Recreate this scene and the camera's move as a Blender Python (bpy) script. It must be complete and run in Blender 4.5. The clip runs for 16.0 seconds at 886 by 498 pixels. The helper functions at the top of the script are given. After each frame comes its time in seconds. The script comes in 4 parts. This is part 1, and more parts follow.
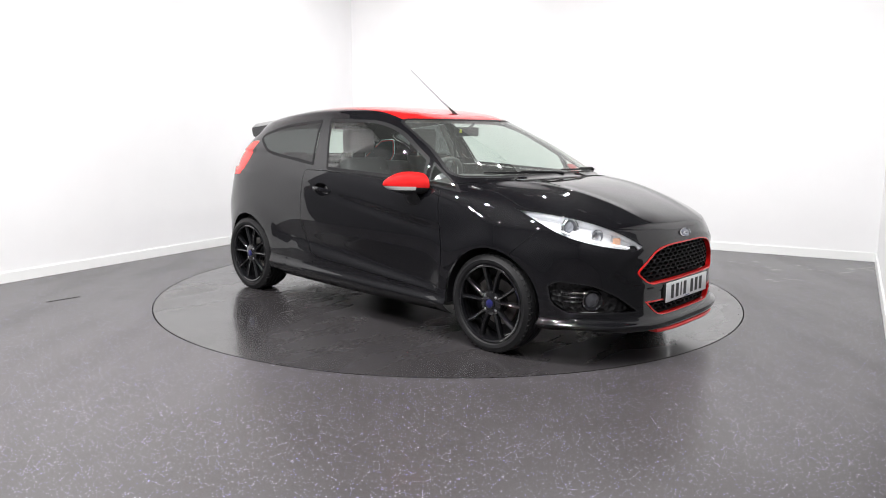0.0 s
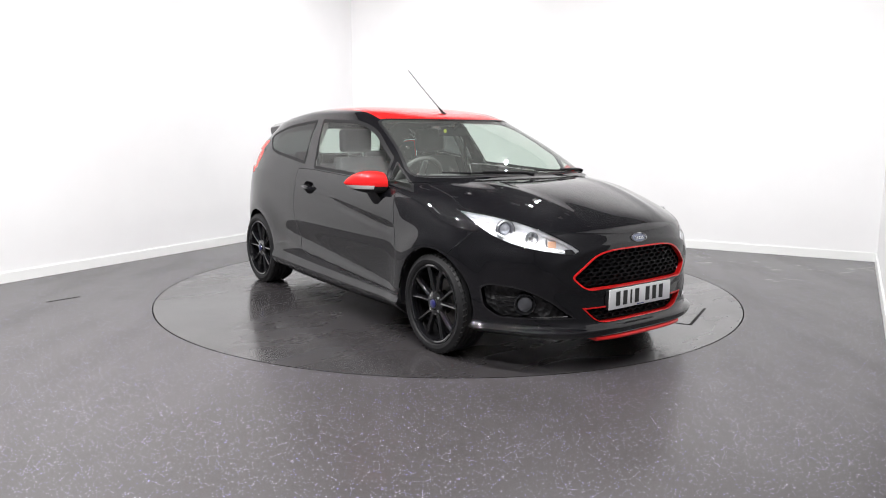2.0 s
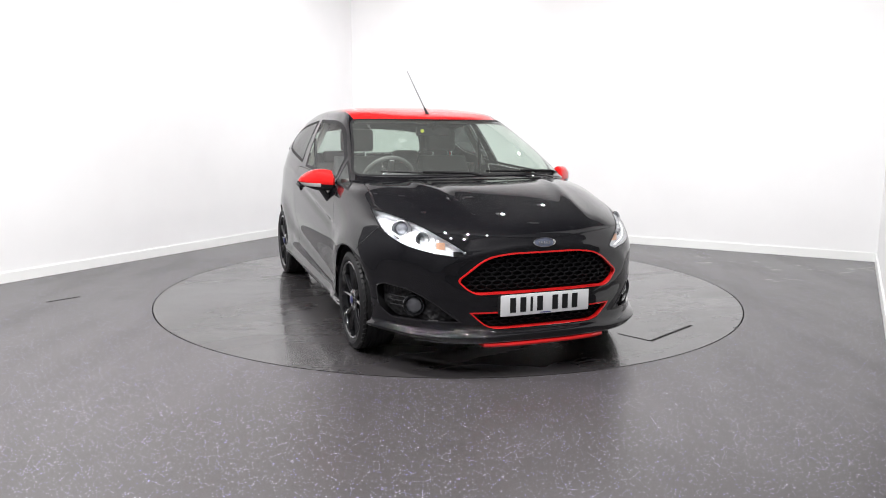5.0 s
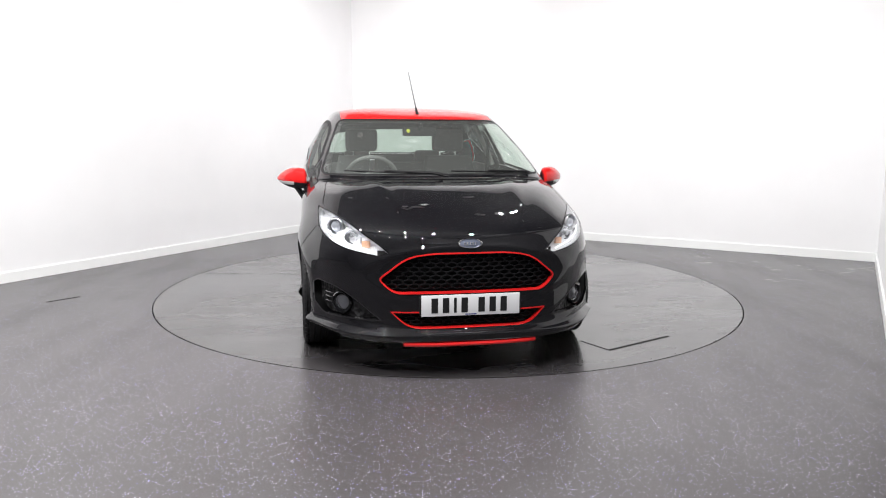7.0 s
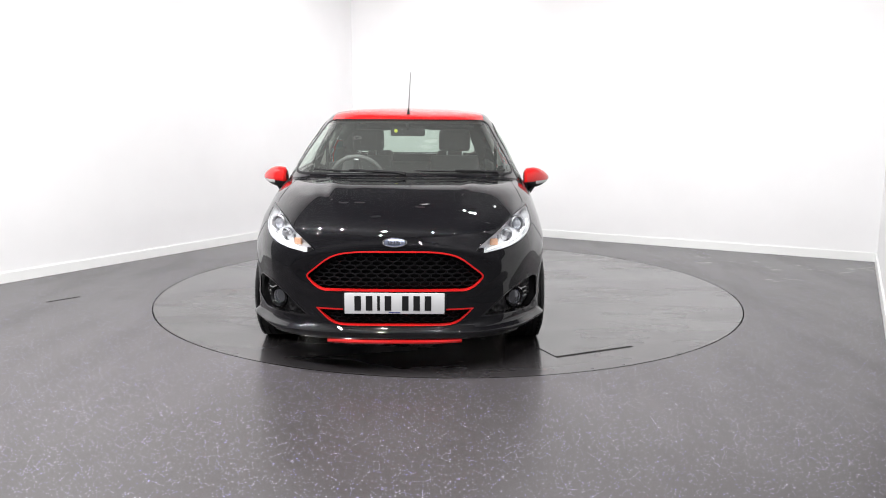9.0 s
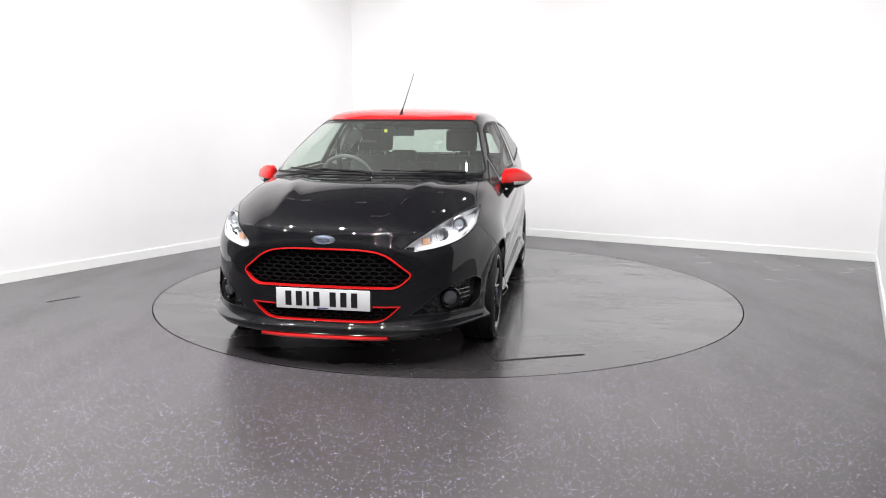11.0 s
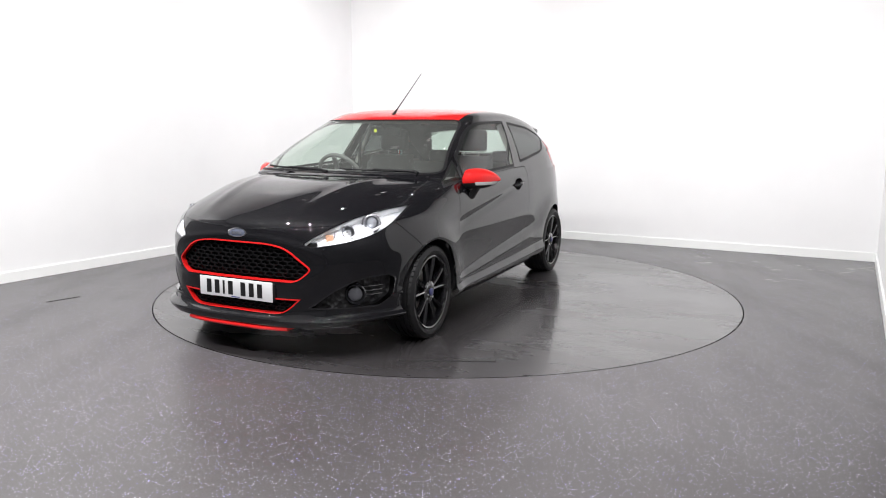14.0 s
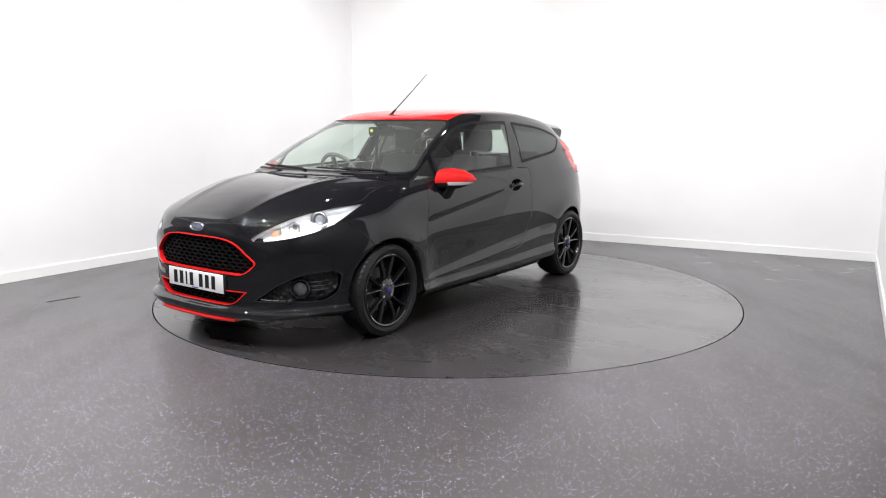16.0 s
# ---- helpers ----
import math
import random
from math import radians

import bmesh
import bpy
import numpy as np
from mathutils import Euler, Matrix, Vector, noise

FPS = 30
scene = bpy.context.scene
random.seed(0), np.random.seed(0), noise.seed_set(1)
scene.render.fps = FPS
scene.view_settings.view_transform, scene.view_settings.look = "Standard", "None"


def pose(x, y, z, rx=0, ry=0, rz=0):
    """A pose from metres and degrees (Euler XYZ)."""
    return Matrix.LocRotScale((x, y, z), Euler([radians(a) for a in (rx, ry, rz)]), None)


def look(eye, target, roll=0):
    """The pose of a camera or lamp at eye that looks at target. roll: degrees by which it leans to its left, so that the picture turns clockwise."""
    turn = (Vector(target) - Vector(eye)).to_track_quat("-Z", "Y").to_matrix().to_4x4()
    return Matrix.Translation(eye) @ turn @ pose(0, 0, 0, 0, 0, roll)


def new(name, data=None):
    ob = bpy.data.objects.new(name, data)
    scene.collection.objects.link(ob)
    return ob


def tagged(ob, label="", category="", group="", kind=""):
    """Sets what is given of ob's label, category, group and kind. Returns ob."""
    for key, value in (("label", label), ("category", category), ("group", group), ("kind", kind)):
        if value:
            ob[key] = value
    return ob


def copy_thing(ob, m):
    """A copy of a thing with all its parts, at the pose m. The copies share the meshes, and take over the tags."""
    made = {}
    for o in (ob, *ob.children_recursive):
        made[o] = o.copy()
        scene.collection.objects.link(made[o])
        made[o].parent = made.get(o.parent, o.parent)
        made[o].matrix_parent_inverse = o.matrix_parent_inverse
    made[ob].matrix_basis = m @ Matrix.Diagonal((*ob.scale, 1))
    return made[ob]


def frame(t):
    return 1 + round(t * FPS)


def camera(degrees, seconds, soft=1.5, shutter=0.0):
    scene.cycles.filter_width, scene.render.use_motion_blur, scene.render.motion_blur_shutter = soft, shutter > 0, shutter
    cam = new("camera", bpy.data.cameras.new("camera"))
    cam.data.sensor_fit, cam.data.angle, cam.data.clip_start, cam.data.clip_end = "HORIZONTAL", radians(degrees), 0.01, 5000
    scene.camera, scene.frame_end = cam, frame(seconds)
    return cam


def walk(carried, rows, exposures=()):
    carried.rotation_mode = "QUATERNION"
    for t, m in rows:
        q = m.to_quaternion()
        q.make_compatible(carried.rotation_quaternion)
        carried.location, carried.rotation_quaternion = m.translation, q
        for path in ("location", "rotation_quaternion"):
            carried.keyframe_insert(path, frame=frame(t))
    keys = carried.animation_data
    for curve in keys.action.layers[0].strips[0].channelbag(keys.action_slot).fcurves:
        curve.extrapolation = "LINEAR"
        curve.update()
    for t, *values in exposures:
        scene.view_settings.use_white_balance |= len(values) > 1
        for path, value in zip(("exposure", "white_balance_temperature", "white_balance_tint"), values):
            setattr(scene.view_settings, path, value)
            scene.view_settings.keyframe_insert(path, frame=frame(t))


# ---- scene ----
# The camera stands still beside the turntable.
cam = camera(62.01, 16.0, soft=1.0)
EYE = pose(0.0, -5.911, 1.264, 90 - 9.114, 0, 0.371) @ pose(0, 0, 0, 0, 0, 0.326)
walk(cam, [(0.0, EYE), (16.0, EYE)], exposures=[(0.0, 0.0), (16.0, 0.0)])

# The turntable turns at a steady rate; the car stands a little off its middle.
START, RATE = -42.474, -5.1942
OFFSET = Vector((-0.134, 0.304, 0.0))
RADIUS = 2.246


def turn_at(t):
    return pose(0, 0, 0, 0, 0, START + RATE * t)


# ---- world and light ----
world = bpy.data.worlds.new("World")
scene.world = world
world.use_nodes = True
world.node_tree.nodes["Background"].inputs[0].default_value = (0.02, 0.02, 0.02, 1)
world.node_tree.nodes["Background"].inputs[1].default_value = 0.3

# ---- helpers for things ----


def mesh_object(name, bm, material, parent=None, smooth=False):
    me = bpy.data.meshes.new(name)
    bm.to_mesh(me)
    bm.free()
    if smooth:
        me.polygons.foreach_set("use_smooth", [True] * len(me.polygons))
    me.materials.append(material)
    ob = new(name, me)
    ob.parent = parent
    return ob


def part(name, bm, material, parent, label="", smooth=True, sharp=35):
    ob = mesh_object(name, bm, material, parent, smooth)
    if smooth and sharp:
        ob.data.set_sharp_from_angle(angle=radians(sharp))
    if label:
        tagged(ob, label)
    return ob


def structure(name, bm, material, label, category, smooth=False):
    return tagged(mesh_object(name, bm, material, None, smooth), label, category, kind="structure")


def box(bm, lo, hi, bevel=0.0, seg=2, m=None):
    made = bmesh.ops.create_cube(bm, size=1.0)["verts"]
    for v in made:
        v.co = Vector([(lo[i] + hi[i]) / 2 + v.co[i] * (hi[i] - lo[i]) for i in range(3)])
    if bevel:
        edges = list({e for v in made for e in v.link_edges})
        made = list({v for f in bmesh.ops.bevel(bm, geom=edges, offset=bevel, segments=seg, affect="EDGES", profile=0.6)["faces"] for v in f.verts} | {v for v in made if v.is_valid})
    if m is not None:
        bmesh.ops.transform(bm, matrix=m, verts=[v for v in made if v.is_valid])
    return made


def lathe(bm, profile, seg=48, axis="y", m=None, arc=2 * math.pi):
    """Turns a profile of (radius, along) round an axis."""
    rings = []
    for r, h in profile:
        ring = []
        for i in range(seg):
            a = arc * i / seg
            c, s = r * math.cos(a), r * math.sin(a)
            co = (c, h, s) if axis == "y" else (c, s, h) if axis == "z" else (h, c, s)
            ring.append(bm.verts.new(co))
        rings.append(ring)
    for a, b in zip(rings, rings[1:]):
        for i in range(seg):
            j = (i + 1) % seg
            bm.faces.new((a[i], a[j], b[j], b[i]))
    made = [v for r in rings for v in r]
    if m is not None:
        bmesh.ops.transform(bm, matrix=m, verts=made)
    bmesh.ops.recalc_face_normals(bm, faces=list({f for v in made for f in v.link_faces}))
    return rings


def tube(bm, points, radius, seg=8, closed=False, taper=None):
    """A round bar along points."""
    pts = [Vector(p) for p in points]
    rings = []
    n = len(pts)
    for i, p in enumerate(pts):
        a = pts[(i - 1) % n] if closed or i else p
        b = pts[(i + 1) % n] if closed or i < n - 1 else p
        d = (b - a).normalized()
        side = d.cross(Vector((0, 0, 1)))
        if side.length < 0.05:
            side = d.cross(Vector((0, 1, 0)))
        side.normalize()
        up = side.cross(d)
        r = taper[i] if taper else radius
        rings.append([bm.verts.new(p + (side * math.cos(k * 2 * math.pi / seg) + up * math.sin(k * 2 * math.pi / seg)) * r) for k in range(seg)])
    pairs = list(zip(rings, rings[1:])) + ([(rings[-1], rings[0])] if closed else [])
    for a, b in pairs:
        for k in range(seg):
            j = (k + 1) % seg
            bm.faces.new((a[k], a[j], b[j], b[k]))
    if not closed:
        bm.faces.new(rings[0])
        bm.faces.new(rings[-1])
    bmesh.ops.recalc_face_normals(bm, faces=list({f for r in rings for v in r for f in v.link_faces}))


def spline(keys, x):
    """A smooth monotone curve through (x, y) keys."""
    keys = sorted(keys)
    if x <= keys[0][0]:
        return keys[0][1]
    if x >= keys[-1][0]:
        return keys[-1][1]
    n = len(keys)
    d = [(keys[i + 1][1] - keys[i][1]) / (keys[i + 1][0] - keys[i][0]) for i in range(n - 1)]
    m = [d[0]] + [0 if d[i - 1] * d[i] <= 0 else 2 * d[i - 1] * d[i] / (d[i - 1] + d[i]) for i in range(1, n - 1)] + [d[-1]]
    for i in range(n - 1):
        if x <= keys[i + 1][0]:
            h = keys[i + 1][0] - keys[i][0]
            t = (x - keys[i][0]) / h
            return ((1 + 2 * t) * (1 - t) ** 2 * keys[i][1] + t * (1 - t) ** 2 * h * m[i]
                    + t * t * (3 - 2 * t) * keys[i + 1][1] + t * t * (t - 1) * h * m[i + 1])


def rounded(poly, r, seg=3):
    """A convex outline with its corners rounded."""
    out = []
    n = len(poly)
    for i in range(n):
        p, a, b = Vector(poly[i]), Vector(poly[i - 1]), Vector(poly[(i + 1) % n])
        ri = r[i] if isinstance(r, (list, tuple)) else r
        ua, ub = (a - p), (b - p)
        k = min(ri, ua.length * 0.48, ub.length * 0.48)
        s, e = p + ua.normalized() * k, p + ub.normalized() * k
        for j in range(seg + 1):
            t = j / seg
            out.append(tuple(s * (1 - t) ** 2 + p * 2 * t * (1 - t) + e * t * t))
    return out


def signed_area(poly):
    return sum(poly[i - 1][0] * poly[i][1] - poly[i][0] * poly[i - 1][1] for i in range(len(poly))) / 2


def inset(poly, d):
    """A convex outline moved inwards by d."""
    poly = [Vector(p) for p in (poly if signed_area(poly) > 0 else poly[::-1])]
    n = len(poly)
    out = []
    for i in range(n):
        e0 = (poly[i] - poly[i - 1]).normalized()
        e1 = (poly[(i + 1) % n] - poly[i]).normalized()
        n0, n1 = Vector((-e0.y, e0.x)), Vector((-e1.y, e1.x))
        b = (n0 + n1)
        b = b / max(b.length_squared, 1e-6) * 2
        out.append(tuple(poly[i] + b * d))
    return out


def clip(bm, poly, axes, faces):
    """Cuts the outline into the given faces, seen along the axis left out, and returns the faces inside it."""
    if signed_area(poly) < 0:
        poly = poly[::-1]
    A, B = [Vector([float(k == ax) for k in range(3)]) if isinstance(ax, int) else Vector(ax) for ax in axes]
    lo = [min(p[k] for p in poly) for k in (0, 1)]
    hi = [max(p[k] for p in poly) for k in (0, 1)]
    faces = [f for f in faces if max(A.dot(v.co) for v in f.verts) > lo[0] and min(A.dot(v.co) for v in f.verts) < hi[0]
             and max(B.dot(v.co) for v in f.verts) > lo[1] and min(B.dot(v.co) for v in f.verts) < hi[1]]
    # the cut is made in a small mesh of its own, which then takes the old faces' place
    small, region, nrm = bmesh.new(), bm.faces.layers.int["region"], bm.verts.layers.float_vector["smooth"]
    region2, nrm2 = small.faces.layers.int.new("region"), small.verts.layers.float_vector.new("smooth")
    there, back = {}, {}
    for f in faces:
        for v in f.verts:
            if v not in there:
                w = there[v] = small.verts.new(v.co)
                w[nrm2], back[w] = v[nrm], v
        g = small.faces.new([there[v] for v in f.verts])
        g[region2] = f[region]
    chosen = small.faces[:]
    for k in range(len(poly)):
        p, q = poly[k - 1], poly[k]
        ex, ey = q[0] - p[0], q[1] - p[1]
        if math.hypot(ex, ey) < 1e-5:
            continue
        co, no = A * p[0] + B * p[1], (A * ey - B * ex).normalized()
        geom = list(chosen) + list({e for f in chosen for e in f.edges}) + list({v for f in chosen for v in f.verts})
        got = bmesh.ops.bisect_plane(small, geom=geom, dist=2e-5, plane_co=co, plane_no=no)["geom"]
        chosen = [f for f in got if isinstance(f, bmesh.types.BMFace) and (f.calc_center_median() - co).dot(no) < 0]
        if not chosen:
            break
    chosen = set(chosen)
    bmesh.ops.delete(bm, geom=faces, context="FACES_ONLY")
    found = []
    for g in small.faces:
        vs = []
        for w in g.verts:
            if w not in back:
                back[w] = bm.verts.new(w.co)
                back[w][nrm] = w[nrm2]
            vs.append(back[w])
        f = bm.faces.new(vs)
        f[region] = g[region2]
        f.normal_update()
        if g in chosen:
            found.append(f)
    small.free()
    return found


# ---- materials ----


def material(name, colour, rough=0.5, metal=0.0, coat=0.0, spec=0.5, emission=None, strength=0.0):
    m = bpy.data.materials.new(name)
    m.use_nodes = True
    b = m.node_tree.nodes["Principled BSDF"]
    b.inputs["Base Color"].default_value = (*colour, 1)
    b.inputs["Roughness"].default_value = rough
    b.inputs["Metallic"].default_value = metal
    b.inputs["Coat Weight"].default_value = coat
    b.inputs["Coat Roughness"].default_value = 0.03
    b.inputs["Specular IOR Level"].default_value = spec
    if emission:
        b.inputs["Emission Color"].default_value = (*emission, 1)
        b.inputs["Emission Strength"].default_value = strength
    return m


def nodes_of(m):
    return m.node_tree.nodes, m.node_tree.links, m.node_tree.nodes["Principled BSDF"]


def noise_node(m, scale, detail=4, rough=0.55, coords="Object", stretch=(1, 1, 1)):
    n, l, b = nodes_of(m)
    tc, mp, no = n.new("ShaderNodeTexCoord"), n.new("ShaderNodeMapping"), n.new("ShaderNodeTexNoise")
    mp.inputs["Scale"].default_value = stretch
    no.inputs["Scale"].default_value, no.inputs["Detail"].default_value, no.inputs["Roughness"].default_value = scale, detail, rough
    l.new(tc.outputs[coords], mp.inputs["Vector"])
    l.new(mp.outputs["Vector"], no.inputs["Vector"])
    return no


def ramp(m, source, stops):
    n, l, b = nodes_of(m)
    r = n.new("ShaderNodeValToRGB")
    while len(r.color_ramp.elements) < len(stops):
        r.color_ramp.elements.new(0.5)
    for e, (p, c) in zip(r.color_ramp.elements, stops):
        e.position = p
        e.color = (c, c, c, 1) if isinstance(c, (int, float)) else (*c, 1)
    l.new(source, r.inputs["Fac"])
    return r


def bump(m, source, strength, distance=0.002, under=None):
    n, l, b = nodes_of(m)
    k = n.new("ShaderNodeBump")
    k.inputs["Strength"].default_value, k.inputs["Distance"].default_value = strength, distance
    l.new(source, k.inputs["Height"])
    if under is not None:
        l.new(under.outputs["Normal"], k.inputs["Normal"])
    l.new(k.outputs["Normal"], b.inputs["Normal"])
    return k


def painted(name, colour, flake=0.0, sheen=0.06):
    m = material(name, colour, 0.45, 0.0, 1.0, sheen)
    n, l, b = nodes_of(m)
    b.inputs["Coat Roughness"].default_value = 0.02
    b.inputs["Coat IOR"].default_value = 1.53
    no = noise_node(m, 900, 2)
    lo = [c * (1 - flake) for c in colour]
    hi = [c * (1 + flake) for c in colour]
    r = ramp(m, no.outputs["Fac"], [(0.35, lo), (0.65, hi)])
    l.new(r.outputs["Color"], b.inputs["Base Color"])
    haze = noise_node(m, 7, 5, 0.6)
    hr = ramp(m, haze.outputs["Fac"], [(0.3, 0.004), (0.75, 0.02)])
    l.new(hr.outputs["Color"], b.inputs["Coat Roughness"])
    return m


def glass(name, tint, gloss_rough=0.0, least=0.05, most=0.9, dust=0.0):
    m = bpy.data.materials.new(name)
    m.use_nodes = True
    n, l = m.node_tree.nodes, m.node_tree.links
    n.remove(n["Principled BSDF"])
    out = n["Material Output"]
    t, g, mix, fr = n.new("ShaderNodeBsdfTransparent"), n.new("ShaderNodeBsdfGlossy"), n.new("ShaderNodeMixShader"), n.new("ShaderNodeLayerWeight")
    power, scale = n.new("ShaderNodeMath"), n.new("ShaderNodeMath")
    power.operation, scale.operation = "POWER", "MULTIPLY_ADD"
    power.inputs[1].default_value, scale.inputs[1].default_value, scale.inputs[2].default_value = 5.0, most, least
    t.inputs["Color"].default_value = (*tint, 1)
    g.inputs["Roughness"].default_value = gloss_rough
    fr.inputs["Blend"].default_value = 0.5
    l.new(fr.outputs["Facing"], power.inputs[0])
    l.new(power.outputs[0], scale.inputs[0])
    l.new(scale.outputs[0], mix.inputs[0])
    l.new(t.outputs[0], mix.inputs[1])
    l.new(g.outputs[0], mix.inputs[2])
    last = mix
    if dust:
        # a thin pale veil of haze, painted on to lighten the view through
        film, over = n.new("ShaderNodeBsdfDiffuse"), n.new("ShaderNodeMixShader")
        film.inputs["Color"].default_value = (0.80, 0.84, 0.80, 1)
        over.inputs[0].default_value = dust
        l.new(mix.outputs[0], over.inputs[1])
        l.new(film.outputs[0], over.inputs[2])
        last = over
    l.new(last.outputs[0], out.inputs["Surface"])
    return m


BLACK = painted("black_paint", (0.0034, 0.0034, 0.0046), 0.5, 0.05)
RED = painted("red_paint", (0.62, 0.012, 0.012), 0.08)
PLASTIC = material("black_plastic", (0.010, 0.010, 0.011), 0.5, spec=0.3)
bump(PLASTIC, noise_node(PLASTIC, 600, 2).outputs["Fac"], 0.25, 0.0006)
GLOSS = material("gloss_black", (0.006, 0.006, 0.007), 0.08, 0, 1.0)
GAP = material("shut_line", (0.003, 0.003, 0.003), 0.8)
RUBBER = material("rubber", (0.011, 0.011, 0.012), 0.55, spec=0.3)
bump(RUBBER, noise_node(RUBBER, 180, 3).outputs["Fac"], 0.3, 0.001)
CHROME = material("chrome", (0.78, 0.79, 0.8), 0.09, 1.0)
SATIN = material("satin_metal", (0.5, 0.5, 0.52), 0.3, 1.0)
STEEL = material("brake_steel", (0.22, 0.21, 0.2), 0.42, 1.0)
LAMP_GLASS = glass("lamp_glass", (0.97, 0.98, 0.99))
# the last number is the painted-on haze that brightens the glass
SCREEN = glass("screen_glass", (0.80, 0.89, 0.83), 0.0, 0.10, dust=0.05)
SIDE_GLASS = glass("side_glass", (0.84, 0.91, 0.86), 0.0, 0.10, 0.2, 0.015)
PRIVACY = glass("privacy_glass", (0.10, 0.11, 0.11), 0.0, 0.08)
INSIDE = material("interior_plastic", (0.11, 0.11, 0.11), 0.55)
bump(INSIDE, noise_node(INSIDE, 500, 2).outputs["Fac"], 0.25, 0.0006)
TRIM_CLOTH = material("seat_cloth", (0.085, 0.085, 0.088), 0.85)
bump(TRIM_CLOTH, noise_node(TRIM_CLOTH, 420, 3).outputs["Fac"], 0.5, 0.001)
LINING = material("grey_lining", (0.46, 0.46, 0.43), 0.85)
WHITE_PLATE = material("plate_white", (0.78, 0.79, 0.80), 0.3, 0, 0.4)
INK = material("plate_black", (0.008, 0.008, 0.009), 0.45)
AMBER = material("amber_plastic", (0.78, 0.46, 0.30), 0.2, 0, 0.5)
TAIL_RED = material("tail_red", (0.72, 0.03, 0.02), 0.25, 0, 0.2)
BLUE = material("badge_blue", (0.012, 0.025, 0.20), 0.2, 0, 0.8)
CAP_BLUE = material("cap_blue", (0.012, 0.014, 0.10), 0.3, 0, 0.6)
YELLOW = material("sticker_yellow", (0.72, 0.75, 0.05), 0.5)

WALL = material("white_wall_paint", (0.84, 0.84, 0.845), 0.6)
wall_noise = noise_node(WALL, 1.2, 4)
WALL.node_tree.links.new(ramp(WALL, wall_noise.outputs["Fac"], [(0.3, (0.785, 0.785, 0.79)), (0.7, (0.825, 0.825, 0.83))]).outputs["Color"], nodes_of(WALL)[2].inputs["Base Color"])
bump(WALL, noise_node(WALL, 160, 3).outputs["Fac"], 0.08, 0.001)
# the dimness of the unseen part of the room, put into the colour
DARK_WALL = material("unseen_dark_wall", (0.10, 0.10, 0.106), 0.7)
bump(DARK_WALL, noise_node(DARK_WALL, 160, 3).outputs["Fac"], 0.1, 0.001)
SKIRT = material("skirting_paint", (0.82, 0.83, 0.82), 0.35)
CEILING = material("dark_ceiling_paint", (0.06, 0.06, 0.063), 0.8)
bump(CEILING, noise_node(CEILING, 60, 3).outputs["Fac"], 0.2, 0.002)


